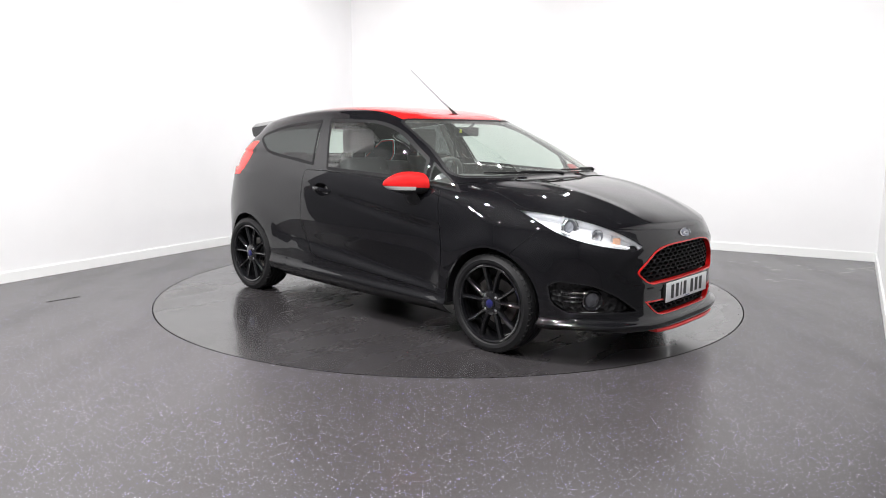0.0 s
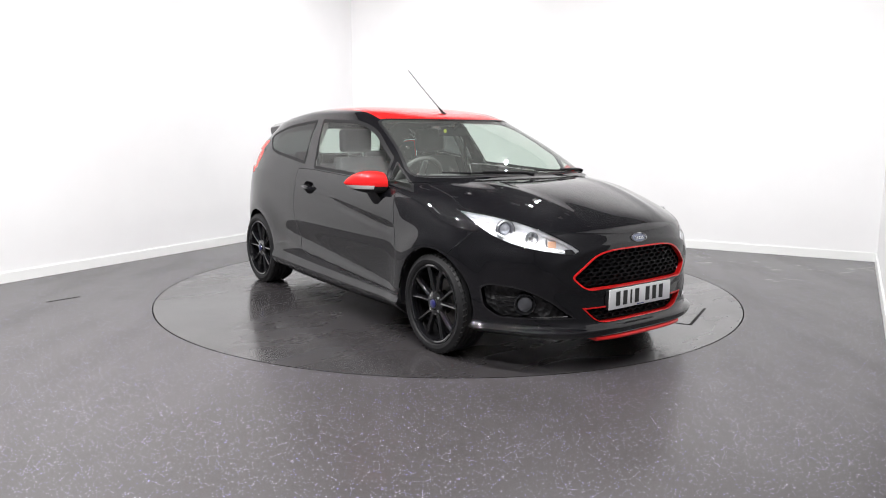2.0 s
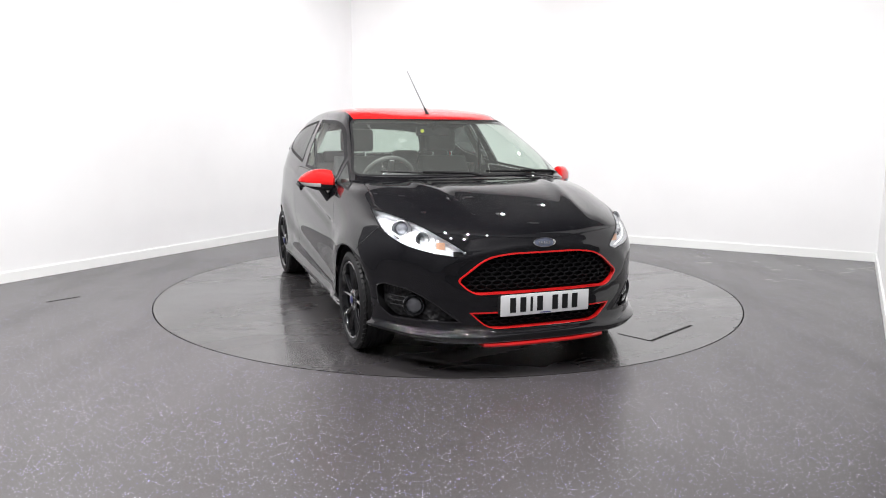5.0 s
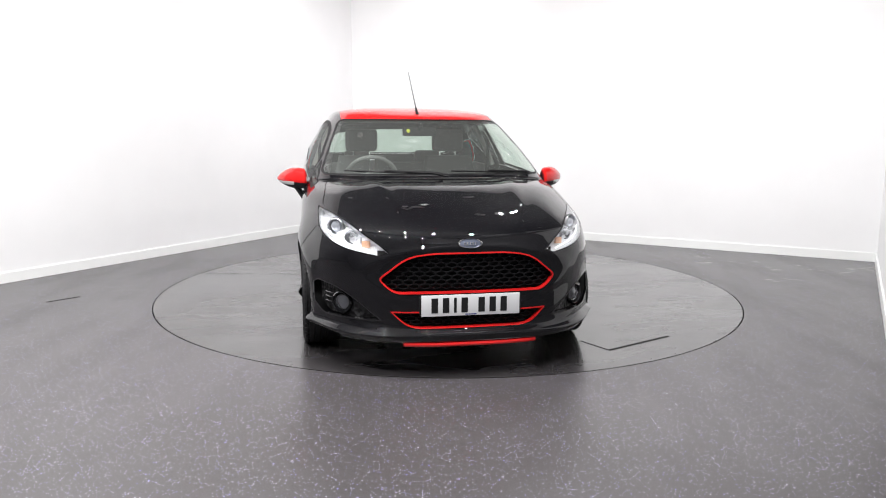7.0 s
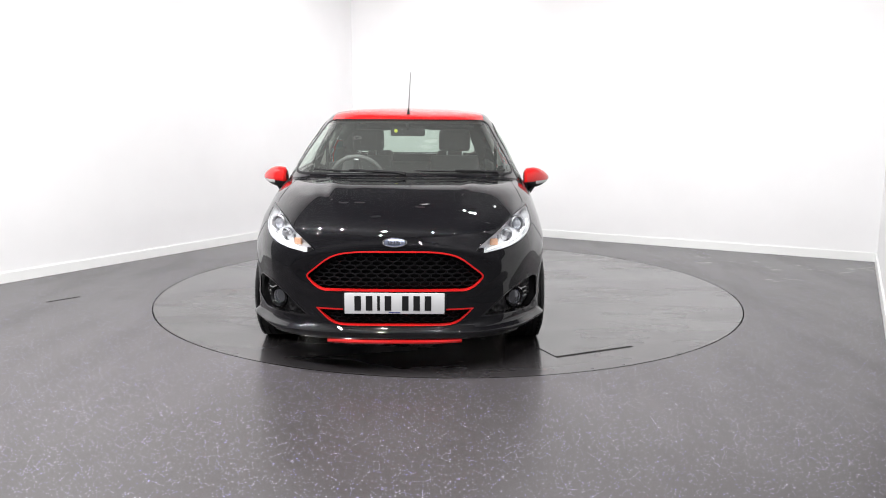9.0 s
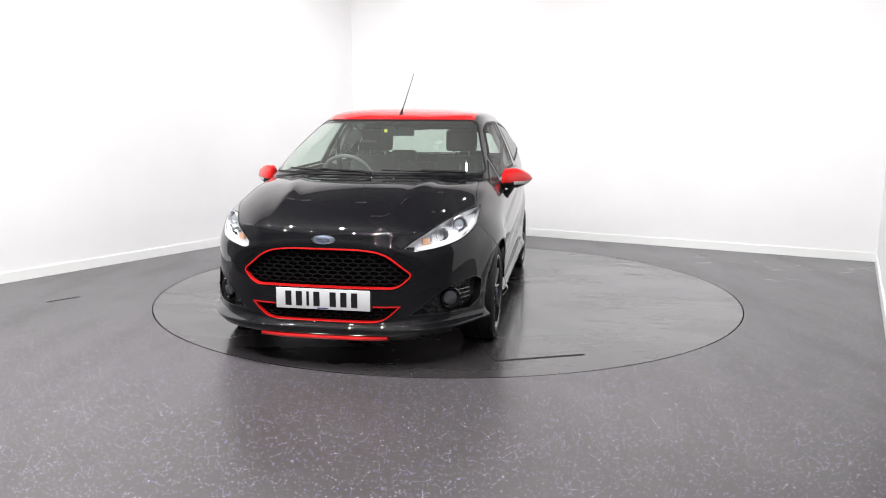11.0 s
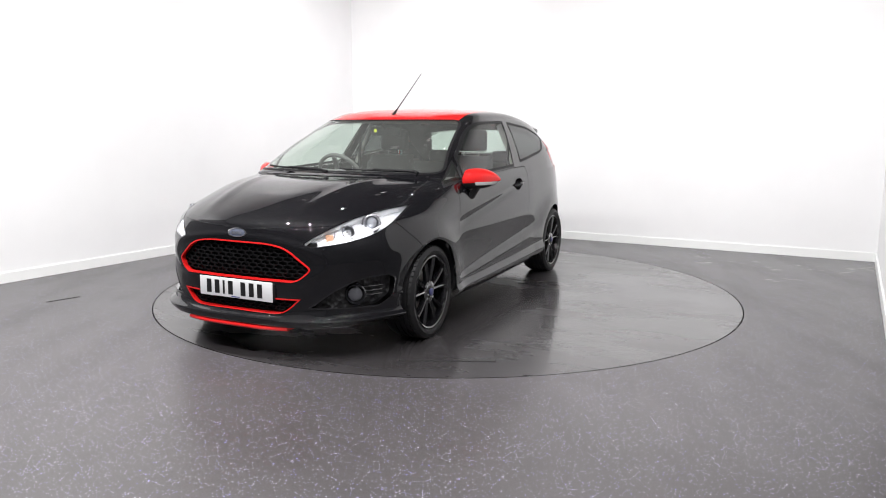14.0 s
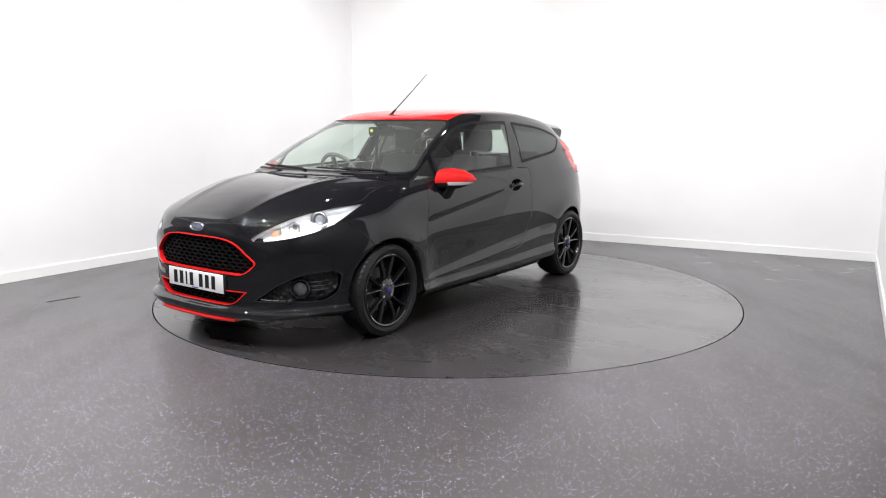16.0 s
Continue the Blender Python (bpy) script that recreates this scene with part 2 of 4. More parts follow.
def vinyl(name, fleck, smooth, streak, coat, tone=1.0):
    """Dark grey safety vinyl with fine light flecks, scuffs, smears and dull patches."""
    m = material(name, (0.05, 0.048, 0.048), 0.3, 0, coat, 0.5)
    n, l, b = nodes_of(m)
    cloud = noise_node(m, 0.5, 5, 0.55)
    base = ramp(m, cloud.outputs["Fac"], [(0.3, (0.052 * tone, 0.048 * tone, 0.049 * tone)), (0.7, (0.074 * tone, 0.069 * tone, 0.071 * tone))])
    grit = noise_node(m, 230, 3, 0.7)
    grain = ramp(m, grit.outputs["Fac"], [(0.35, 0.62), (0.65, 1.45)])
    rough = n.new("ShaderNodeMix")
    rough.data_type, rough.blend_type = "RGBA", "MULTIPLY"
    rough.inputs["Factor"].default_value = 1.0
    l.new(base.outputs["Color"], rough.inputs["A"])
    l.new(grain.outputs["Color"], rough.inputs["B"])
    last = rough.outputs["Result"]
    tc = n.new("ShaderNodeTexCoord")
    # two sizes of fleck: fine pale grit and scattered larger blue-grey chips
    for size, reach, share, pale in ((122, 0.23, 0.74, 1.0), (62, 0.15, 0.80, 1.3)):
        vo = n.new("ShaderNodeTexVoronoi")
        vo.inputs["Scale"].default_value = size
        l.new(tc.outputs["Object"], vo.inputs["Vector"])
        dot = ramp(m, vo.outputs["Distance"], [(0.0, 1.0), (reach, 1.0), (reach + 0.06, 0.0)])
        pick = n.new("ShaderNodeSeparateColor")
        l.new(vo.outputs["Color"], pick.inputs[0])
        few = ramp(m, pick.outputs[0], [(share, 0.0), (share + 0.02, 1.0)])
        k = fleck * pale
        hue = ramp(m, pick.outputs[1], [(0.0, (0.16 * k, 0.15 * k, 0.46 * k)), (0.35, (0.34 * k, 0.33 * k, 0.40 * k)), (0.7, (0.22 * k, 0.19 * k, 0.34 * k)), (1.0, (0.50 * k, 0.50 * k, 0.56 * k))])
        mul = n.new("ShaderNodeMath")
        mul.operation = "MULTIPLY"
        l.new(dot.outputs["Color"], mul.inputs[0])
        l.new(few.outputs["Color"], mul.inputs[1])
        mix = n.new("ShaderNodeMix")
        mix.data_type = "RGBA"
        l.new(mul.outputs[0], mix.inputs["Factor"])
        l.new(last, mix.inputs["A"])
        l.new(hue.outputs["Color"], mix.inputs["B"])
        last = mix.outputs["Result"]
    l.new(last, b.inputs["Base Color"])
    scuff = noise_node(m, 0.6, 3, 0.45)
    rr = ramp(m, scuff.outputs["Fac"], [(0.25, smooth), (0.75, smooth + 0.10)])
    smear = noise_node(m, 2.4, 7, 0.62, stretch=(1.0, 0.3, 1.0))
    sm = ramp(m, smear.outputs["Fac"], [(0.46, 0.0), (0.62, streak), (0.74, streak * 0.6)])
    add = n.new("ShaderNodeMath")
    add.operation = "ADD"
    l.new(rr.outputs["Color"], add.inputs[0])
    l.new(sm.outputs["Color"], add.inputs[1])
    l.new(add.outputs[0], b.inputs["Roughness"])
    film = ramp(m, noise_node(m, 1.1, 5, 0.6).outputs["Fac"], [(0.40, coat), (0.62, coat * 0.72)])
    l.new(film.outputs["Color"], b.inputs["Coat Weight"])
    b.inputs["Coat Roughness"].default_value = 0.10
    bump(m, noise_node(m, 300, 3).outputs["Fac"], 0.25, 0.0008)
    return m


FLOOR = vinyl("floor_vinyl", 1.35, 0.30, 0.06, 0.14)
TABLE = vinyl("turntable_vinyl", 0.25, 0.20, 0.05, 0.62, 0.55)

# ---- room ----
CORNER, FAR = Vector((-1.30, 4.24, 0)), Vector((4.261, 1.334, 0))
LEFT_DIR, RIGHT_DIR = Vector((-0.489, -0.872, 0)).normalized(), Vector((-0.478, -0.879, 0)).normalized()
LEFT_END, RIGHT_END = CORNER + LEFT_DIR * 9.6, FAR + RIGHT_DIR * 9.6
HIGH = 3.8


def wall_slab(bm, a, b, height, thick, z0=0.0, outward=True):
    """An upright slab whose inner face runs from a to b; the room lies to the right of the way from a to b."""
    d = (b - a).normalized()
    out = Vector((-d.y, d.x, 0)) * thick
    foot = [a - d * 0.0, b, b + out, a + out]
    lo = [bm.verts.new(p + Vector((0, 0, z0))) for p in foot]
    hi = [bm.verts.new(p + Vector((0, 0, z0 + height))) for p in foot]
    bm.faces.new(lo[::-1])
    bm.faces.new(hi)
    for i in range(4):
        j = (i + 1) % 4
        bm.faces.new((lo[i], lo[j], hi[j], hi[i]))
    bmesh.ops.recalc_face_normals(bm, faces=bm.faces[:])


# unseen walls, added and kept dark for what the car reflects
DARK = ("wall_south", "wall_west_dark", "wall_east_dark")


def build_room():
    centre = (CORNER + FAR + LEFT_END + RIGHT_END) / 4
    bend, turn_east = CORNER + LEFT_DIR * 5.25, FAR + RIGHT_DIR * 4.2
    spots = [("wall_west_dark", LEFT_END, bend), ("wall_west", bend, CORNER), ("wall_north", CORNER, FAR), ("wall_east", FAR, turn_east), ("wall_east_dark", turn_east, RIGHT_END), ("wall_south", RIGHT_END, LEFT_END)]
    for name, a, b in spots:
        d = (b - a).normalized()
        bm = bmesh.new()
        wall_slab(bm, a - d * 0.0, b + d * 0.0, HIGH, 0.15)
        structure(name, bm, DARK_WALL if name in DARK else WALL, "unseen dark grey wall, added to close the room" if name in DARK else "plain white painted studio wall", "wall")
        bm = bmesh.new()
        inner = Vector((d.y, -d.x, 0)) * 0.016
        wall_slab(bm, a + inner + d * 0.016, b + inner - d * 0.016, 0.092, 0.0158, 0.001)
        edge = [e for e in bm.edges if all(v.co.z > 0.09 for v in e.verts) and abs((e.verts[0].co - e.verts[1].co).length - (b - a).length) < 0.2]
        bmesh.ops.bevel(bm, geom=edge, offset=0.006, segments=2, affect="EDGES")
        structure("baseboard", bm, DARK_WALL if name in DARK else SKIRT, "unseen dark grey skirting board of an added wall" if name in DARK else "white painted skirting board along the wall", "baseboard")
    # floor with a round opening for the turntable
    bm = bmesh.new()
    seg = 128
    ring = [bm.verts.new((math.cos(2 * math.pi * i / seg) * (RADIUS + 0.009), math.sin(2 * math.pi * i / seg) * (RADIUS + 0.009), 0)) for i in range(seg)]
    low = [bm.verts.new(v.co - Vector((0, 0, 0.05))) for v in ring]
    far = []
    for v in ring:
        way = v.co.normalized()
        best = 50
        for _, a, b in spots:
            d = b - a
            nrm = Vector((-d.y, d.x, 0)).normalized()
            k = way.dot(nrm)
            if k > 1e-6:
                best = min(best, a.dot(nrm) / k)
        far.append(bm.verts.new(way * (best + 0.12)))
    for i in range(seg):
        j = (i + 1) % seg
        bm.faces.new((ring[i], far[i], far[j], ring[j]))
        bm.faces.new((low[i], ring[i], ring[j], low[j]))
    structure("floor", bm, FLOOR, "dark grey speckled safety vinyl floor, worn and slightly glossy", "floor")
    bm = bmesh.new()
    lathe(bm, [(0.001, -0.06), (RADIUS + 0.02, -0.06), (RADIUS + 0.02, -0.045)], 64, "z")
    structure("turntable_pit", bm, GAP, "dark gap under the turntable's edge", "pit")
    bm = bmesh.new()
    lo = [bm.verts.new(p + Vector((0, 0, HIGH))) for p in (LEFT_END, CORNER, FAR, RIGHT_END)]
    hi = [bm.verts.new(v.co + Vector((0, 0, 0.12))) for v in lo]
    bm.faces.new(lo)
    bm.faces.new(hi)
    for i in range(4):
        j = (i + 1) % 4
        bm.faces.new((lo[i], lo[j], hi[j], hi[i]))
    bmesh.ops.recalc_face_normals(bm, faces=bm.faces[:])
    structure("ceiling", bm, CEILING, "dark painted studio ceiling", "ceiling")


build_room()

# ---- ceiling spotlights ----
ACROSS = (FAR - CORNER).normalized()
LAMP_BODY = material("lamp_housing", (0.7, 0.7, 0.7), 0.4)
POWER, WASH = 48.0, 13.0


def build_spot(m):
    root = new("ceiling_spotlight")
    root.matrix_world = m
    bm = bmesh.new()
    lathe(bm, [(0.001, 0.0), (0.085, 0.0), (0.085, -0.07), (0.075, -0.07), (0.070, -0.03), (0.001, -0.03)], 24, "z")
    part("housing", bm, LAMP_BODY, root)
    return tagged(root, "unseen round white ceiling spotlight, switched on", "spotlight", "ceiling spotlights")


def light_at(m, power, spread=180):
    lamp = bpy.data.lights.new("spot_light", "AREA")
    lamp.shape, lamp.size, lamp.energy, lamp.color = "DISK", 0.07, power, (1.0, 0.985, 0.985)
    lamp.spread = radians(spread)
    new("spot_light", lamp).matrix_world = m


# two rows of downlights over the near half of the room
downlight = None
for i in range(6):
    for j in range(2):
        p = CORNER + ACROSS * (1.0 + 0.95 * i) + LEFT_DIR * (5.5 + 2.0 * j) + Vector((0, 0, HIGH - 0.002))
        m = Matrix.Translation(p)
        if downlight is None:
            downlight = build_spot(m)
        else:
            copy_thing(downlight, m)
        light_at(Matrix.Translation(p - Vector((0, 0, 0.078))), POWER)
# unseen spotlights, added to brighten the white walls they tilt towards
for foot, out in ([(CORNER + ACROSS * (0.6 + 1.0 * i), LEFT_DIR) for i in range(6)]
                  + [(CORNER + LEFT_DIR * (1.0 + 1.25 * i), ACROSS) for i in range(3)]
                  + [(FAR + RIGHT_DIR * (0.9 + 1.3 * i), -ACROSS) for i in range(2)]):
    p = foot + out * 2.5 + Vector((0, 0, HIGH - 0.10))
    m = look(p, foot + Vector((0, 0, 0.5)))
    copy_thing(downlight, m @ pose(0, 0, 0.07))
    light_at(m @ pose(0, 0, -0.008), WASH, 125)

# ---- turntable ----


def build_turntable():
    root = new("turntable")
    bm = bmesh.new()
    lathe(bm, [(0.001, 0.0), (1.1, 0.0), (RADIUS, 0.0), (RADIUS, -0.04), (0.001, -0.04)], 128, "z")
    part("disc", bm, TABLE, root, sharp=20)
    middle = Vector((1.677, 0.793, 0))
    along = Vector((-0.409, 0.912, 0))
    turned = Matrix(((along.y, along.x, 0, middle.x), (-along.x, along.y, 0, middle.y), (0, 0, 1, 0), (0, 0, 0, 1)))
    bm = bmesh.new()
    box(bm, (-0.122, -0.270, -0.01), (0.122, 0.270, 0.0006), 0, 1, turned)
    part("hatch_gap", bm, GAP, root, smooth=False)
    bm = bmesh.new()
    box(bm, (-0.119, -0.267, -0.01), (0.104, 0.267, 0.0035), 0.002, 2, turned)
    part("hatch", bm, TABLE, root, "loose square cable hatch", smooth=False)
    return tagged(root, "round dark grey vinyl turntable, scuffed, flush with the floor", "turntable")


turntable = build_turntable()


def build_scuffs():
    """Pale worn marks on the floor near the walls."""
    rng = random.Random(7)
    bm = bmesh.new()
    for cx, cy, n, spread in ((2.62, 1.62, 4, 0.14), (2.50, 1.18, 5, 0.12), (2.95, 1.30, 3, 0.10), (3.05, 0.85, 3, 0.08), (3.60, 0.86, 14, 0.28), (3.85, 0.95, 10, 0.2), (2.85, 0.35, 4, 0.1)):
        for _ in range(n):
            x, y = cx + rng.gauss(0, spread), cy + rng.gauss(0, spread * 0.5)
            ln, wd, a = rng.uniform(0.02, 0.06), rng.uniform(0.005, 0.013), rng.gauss(-0.25, 0.35)
            ring = []
            for k in range(8):
                t = 2 * math.pi * k / 8
                u, w = math.cos(t) * ln * rng.uniform(0.8, 1.1), math.sin(t) * wd * rng.uniform(0.5, 1.4)
                ring.append(bm.verts.new((x + u * math.cos(a) - w * math.sin(a), y + u * math.sin(a) + w * math.cos(a), 0.0012)))
            bm.faces.new(ring)
    tagged(mesh_object("floor_scuffs", bm, SCUFF), "pale scuff marks on the vinyl floor", "scuff marks", kind="stuff")
    bm = bmesh.new()
    tube(bm, [(-2.95, -0.635, 0.0), (-2.80, -0.45, 0.0)], 0.004, 6)
    structure("floor_seam", bm, GAP, "dark open seam in the vinyl floor", "seam")
    bm = bmesh.new()
    tube(bm, [(-1.02, -2.52, -0.003), (-0.5, -2.93, -0.003), (0.10, -3.28, -0.002)], 0.003, 6)
    structure("floor_seam_weld", bm, WELD, "pale welded seam in the vinyl floor", "seam")


SCUFF = material("scuffed_vinyl", (0.48, 0.47, 0.45), 0.8)
WELD = material("welded_seam", (0.095, 0.09, 0.088), 0.6)
build_scuffs()

# ---- car body ----
# Hoops round the car, from the sill to the roof: front x and z at the middle, squareness, where the side begins, half width,
# side heights at x = 1.0, -0.4 and -1.3, rear x and z at the middle.
LOWER = [
    (1.96, 0.172, 3.0, 0.90, 0.790, 0.165, 0.165, 0.19, -1.80, 0.26),
    (2.068, 0.196, 3.2, 0.90, 0.842, 0.200, 0.205, 0.23, -1.87, 0.30),
    (2.072, 0.222, 3.2, 0.90, 0.864, 0.232, 0.255, 0.28, -1.89, 0.34),
    (2.036, 0.262, 3.1, 0.90, 0.844, 0.275, 0.310, 0.34, -1.90, 0.40),
    (2.030, 0.400, 3.1, 0.90, 0.844, 0.420, 0.430, 0.44, -1.91, 0.50),
    (2.020, 0.600, 3.1, 0.90, 0.855, 0.600, 0.610, 0.62, -1.90, 0.64),
    (1.990, 0.725, 2.8, 0.88, 0.854, 0.735, 0.760, 0.78, -1.85, 0.80),
    (1.70, 0.872, 2.65, 0.80, 0.847, 0.810, 0.850, 0.88, -1.81, 0.92),
]
UPPER = [
    (1.40, 0.944, 3.0, 0.60, 0.836, 0.866, 0.920, 0.96, -1.78, 1.00),
    (1.12, 0.974, 4.6, 0.00, 0.816, 0.908, 0.985, 1.04, -1.75, 1.05),
    (1.07, 0.992, 5.8, -0.20, 0.802, 0.928, 1.020, 1.085, -1.72, 1.08),
    (0.70, 1.190, 6.0, -0.40, 0.726, 1.100, 1.185, 1.21, -1.60, 1.21),
    (0.30, 1.364, 6.0, -0.50, 0.632, 1.200, 1.352, 1.315, -1.46, 1.340),
    (0.19, 1.390, 5.6, -0.55, 0.578, 1.265, 1.408, 1.345, -1.42, 1.345),
    (-0.02, 1.424, 4.6, -0.60, 0.36, 1.330, 1.441, 1.386, -1.30, 1.386),
    (-0.30, 1.447, 3.0, -0.62, 0.004, 1.375, 1.453, 1.414, -1.00, 1.430),
]
HOOPS = LOWER + UPPER
WHEEL_X, WHEEL_Z, WHEEL_R, ARCH_R = 1.2445, 0.285, 0.288, 0.328


def hoop(v):
    return [spline([(i, h[k]) for i, h in enumerate(HOOPS)], v) for k in range(10)]


def bulge(x, z):
    """Flared arches, the shoulder crease and the hollow of the door."""
    d = 0.0
    for cx in (WHEEL_X, -WHEEL_X):
        r = math.hypot(x - cx, z - WHEEL_Z)
        d += (0.026 if cx > 0 else 0.018) * math.exp(-((r - 0.34) / 0.10) ** 2) * (1 if z < 0.75 else math.exp(-((z - 0.75) / 0.1) ** 2))
    if x > 1.3:
        d += 0.005 * math.exp(-((z - 0.345) / 0.010) ** 2) * min(1.0, (x - 1.3) / 0.1)
    crease = 0.805 - 0.150 * x
    along = max(0.0, min(1.0, (x + 0.45) / 0.8))
    along = along * along * (3 - 2 * along) * max(0.0, min(1.0, (0.86 - x) / 0.10))
    d += 0.004 * math.exp(-((z - crease - 0.03) / 0.025) ** 2) * max(0.0, 1 - abs(x + 0.1) / 1.2)
    d -= 0.013 * along * math.exp(-((z - crease + 0.012) / 0.026) ** 2)
    low = 0.405 - 0.11 * x
    inside = max(0.0, 1 - (x / 0.92) ** 4)
    shelf = 0.052 * (0.35 + 0.65 * max(0.0, min(1.0, (0.85 - x) / 1.2)))
    if z > low:
        d -= 0.024 * inside * math.exp(-((z - low) / 0.13) ** 2)
    else:
        d -= 0.026 * inside * max(0.0, 1 - (low - z) / shelf)
    return d


def hoop_point(h, u, v_top=0):
    xf, zf, nf, xm, w, za, zb, zc, xr, zr = h
    # side height: a curve through x = 1.0, -0.4, -1.3
    def side(x):
        return (za * (x + 0.4) * (x + 1.3) / (1.4 * 2.3) + zb * (x - 1.0) * (x + 1.3) / (-1.4 * 0.9) + zc * (x - 1.0) * (x + 0.4) / (2.3 * 0.9))
    xb = -0.75
    def crown(x, y, xe, ze, full):
        g = max(0.0, 1 - (y / max(w, 1e-4)) ** 4) if w > 0.01 else 1
        fade = max(0.0, min(1.0, (x - full) / (xe - full))) if abs(xe - full) > 1e-6 else 0
        fade = fade * fade * (3 - 2 * fade)
        k = fade ** 0.6 * (0.35 + 0.65 * g)
        return side(x) * (1 - k) + ze * k
    if u < 0.45:
        a = u / 0.45 * math.pi / 2
        x = xm + (xf - xm) * abs(math.cos(a)) ** (2 / nf)
        y = w * math.sin(a) ** (2 / nf)
        z = crown(x, y, xf, zf, xm)
    elif u < 0.62:
        x = xm + (xb - xm) * (u - 0.45) / 0.17
        y = w
        z = side(x)
    else:
        a = (1 - u) / 0.38 * math.pi / 2
        nr = 4.0 if zb < 0.9 else 3.6
        x = xb + (xr - xb) * abs(math.cos(a)) ** (2 / nr)
        y = w * math.sin(a) ** (2 / nr)
        z = crown(x, y, xr, zr, xb)
    if y > 0.3 and z < 1.05:
        y += bulge(x, z) * min(1.0, (y - 0.3) / 0.35) * (1 if x < 1.7 else max(0.0, 1 - (x - 1.7) / 0.2))
    if x > 1.05 and z > 0.74 and y < 0.62 and v_top > 6:
        z += 0.007 * math.exp(-((y - 0.30 - 0.16 * (2 - x)) / 0.045) ** 2) * min(1.0, (x - 1.05) / 0.15) * max(0.0, min(1.0, (1.97 - x) / 0.2))
    if x > 1.45 and y < 0.72:
        x += nose_relief(y, z)
    if x < -0.6 and z < 1.1:
        y *= 1 - 0.022 * min(1.0, (-0.6 - x) / 0.9)
    return Vector((x, y, z))


def nose_relief(y, z):
    """A raised band round the grille and a ridge over the lower intake."""
    g = math.hypot(y / 0.495, (z - 0.540) / 0.122)
    ring = math.exp(-((g - 1.13) / 0.075) ** 2)
    wing = math.exp(-((z - 0.232 - 0.05 * (y / 0.7) ** 2) / 0.011) ** 2) if z > 0.19 else 0.0
    fade = max(0.0, min(1.0, (0.72 - y) / 0.15))
    return fade * (0.008 * ring + 0.006 * wing)


ROOF = []


def body_mesh():
    bm = bmesh.new()
    rows, cols = 132, 170
    us = []
    for i in range(cols + 1):
        us.append(i / cols)
    grid = []
    for r in range(rows + 1):
        k = (len(HOOPS) - 1) * r / rows
        h = hoop(k)
        grid.append([hoop_point(h, u, k) for u in us])
    ROOF.extend(p for row in grid[len(grid) // 2:] for p in row if p.x < -1.0 and p.z > 1.2)
    left = [[bm.verts.new(p) for p in row] for row in grid]
    right = [[left[r][c] if c in (0, cols) else bm.verts.new((grid[r][c].x, -grid[r][c].y, grid[r][c].z)) for c in range(cols + 1)] for r in range(rows + 1)]
    for c in (0, cols):
        for row in left:
            row[c].co.y = 0
    for r in range(rows):
        for c in range(cols):
            bm.faces.new((left[r][c], left[r][c + 1], left[r + 1][c + 1], left[r + 1][c]))
            bm.faces.new((right[r][c + 1], right[r][c], right[r + 1][c], right[r + 1][c + 1]))
    bmesh.ops.remove_doubles(bm, verts=bm.verts[:], dist=0.0004)
    bmesh.ops.recalc_face_normals(bm, faces=bm.faces[:])
    bm.normal_update()
    top = max(bm.faces, key=lambda f: f.calc_center_median().z)
    if top.normal.z < 0:
        bmesh.ops.reverse_faces(bm, faces=bm.faces[:])
        bm.normal_update()
    lay = bm.verts.layers.float_vector.new("smooth")
    for v in bm.verts:
        v[lay] = v.normal
    return bm


def patch(bm, faces, shift=0.0):
    """A mesh of its own from some faces of the body."""
    lay = bm.verts.layers.float_vector["smooth"]
    out = bmesh.new()
    keep = out.verts.layers.float_vector.new("smooth")
    made = {}
    for f in faces:
        vs = []
        for v in f.verts:
            if v not in made:
                n = Vector(v[lay]).normalized()
                made[v] = out.verts.new(v.co + n * shift)
                made[v][keep] = n
            vs.append(made[v])
        try:
            out.faces.new(vs)
        except ValueError:
            pass
    return out


def skin(name, bm, material, parent, label=""):
    """A part from a patch, with the body's own smooth normals."""
    lay = bm.verts.layers.float_vector["smooth"]
    bm.verts.index_update()
    normals = [tuple(v[lay]) for v in bm.verts]
    ob = mesh_object(name, bm, material, parent, True)
    ob.data.normals_split_custom_set_from_vertices(normals)
    if label:
        tagged(ob, label)
    return ob


def nose_x(y, z):
    """The front face of the bumper at y and z."""
    xf = spline([(0.2, 2.068), (0.222, 2.072), (0.262, 2.036), (0.40, 2.03), (0.60, 2.02), (0.725, 1.99)], z)
    return 0.90 + (xf - 0.90) * max(0.0, 1 - (abs(y) / 0.855) ** 3.1) ** (1 / 3.1)


def inside(poly, p):
    poly = poly if signed_area(poly) > 0 else poly[::-1]
    return all((poly[i][0] - poly[i - 1][0]) * (p[1] - poly[i - 1][1]) - (poly[i][1] - poly[i - 1][1]) * (p[0] - poly[i - 1][0]) > 0 for i in range(len(poly)))


def deepen(bm, way):
    """Gives a patch a wall along its open edges."""
    edges = [e for e in bm.edges if e.is_boundary]
    made = bmesh.ops.extrude_edge_only(bm, edges=edges)["geom"]
    bmesh.ops.translate(bm, verts=[v for v in made if isinstance(v, bmesh.types.BMVert)], vec=way)
    bmesh.ops.recalc_face_normals(bm, faces=bm.faces[:])
    return bm


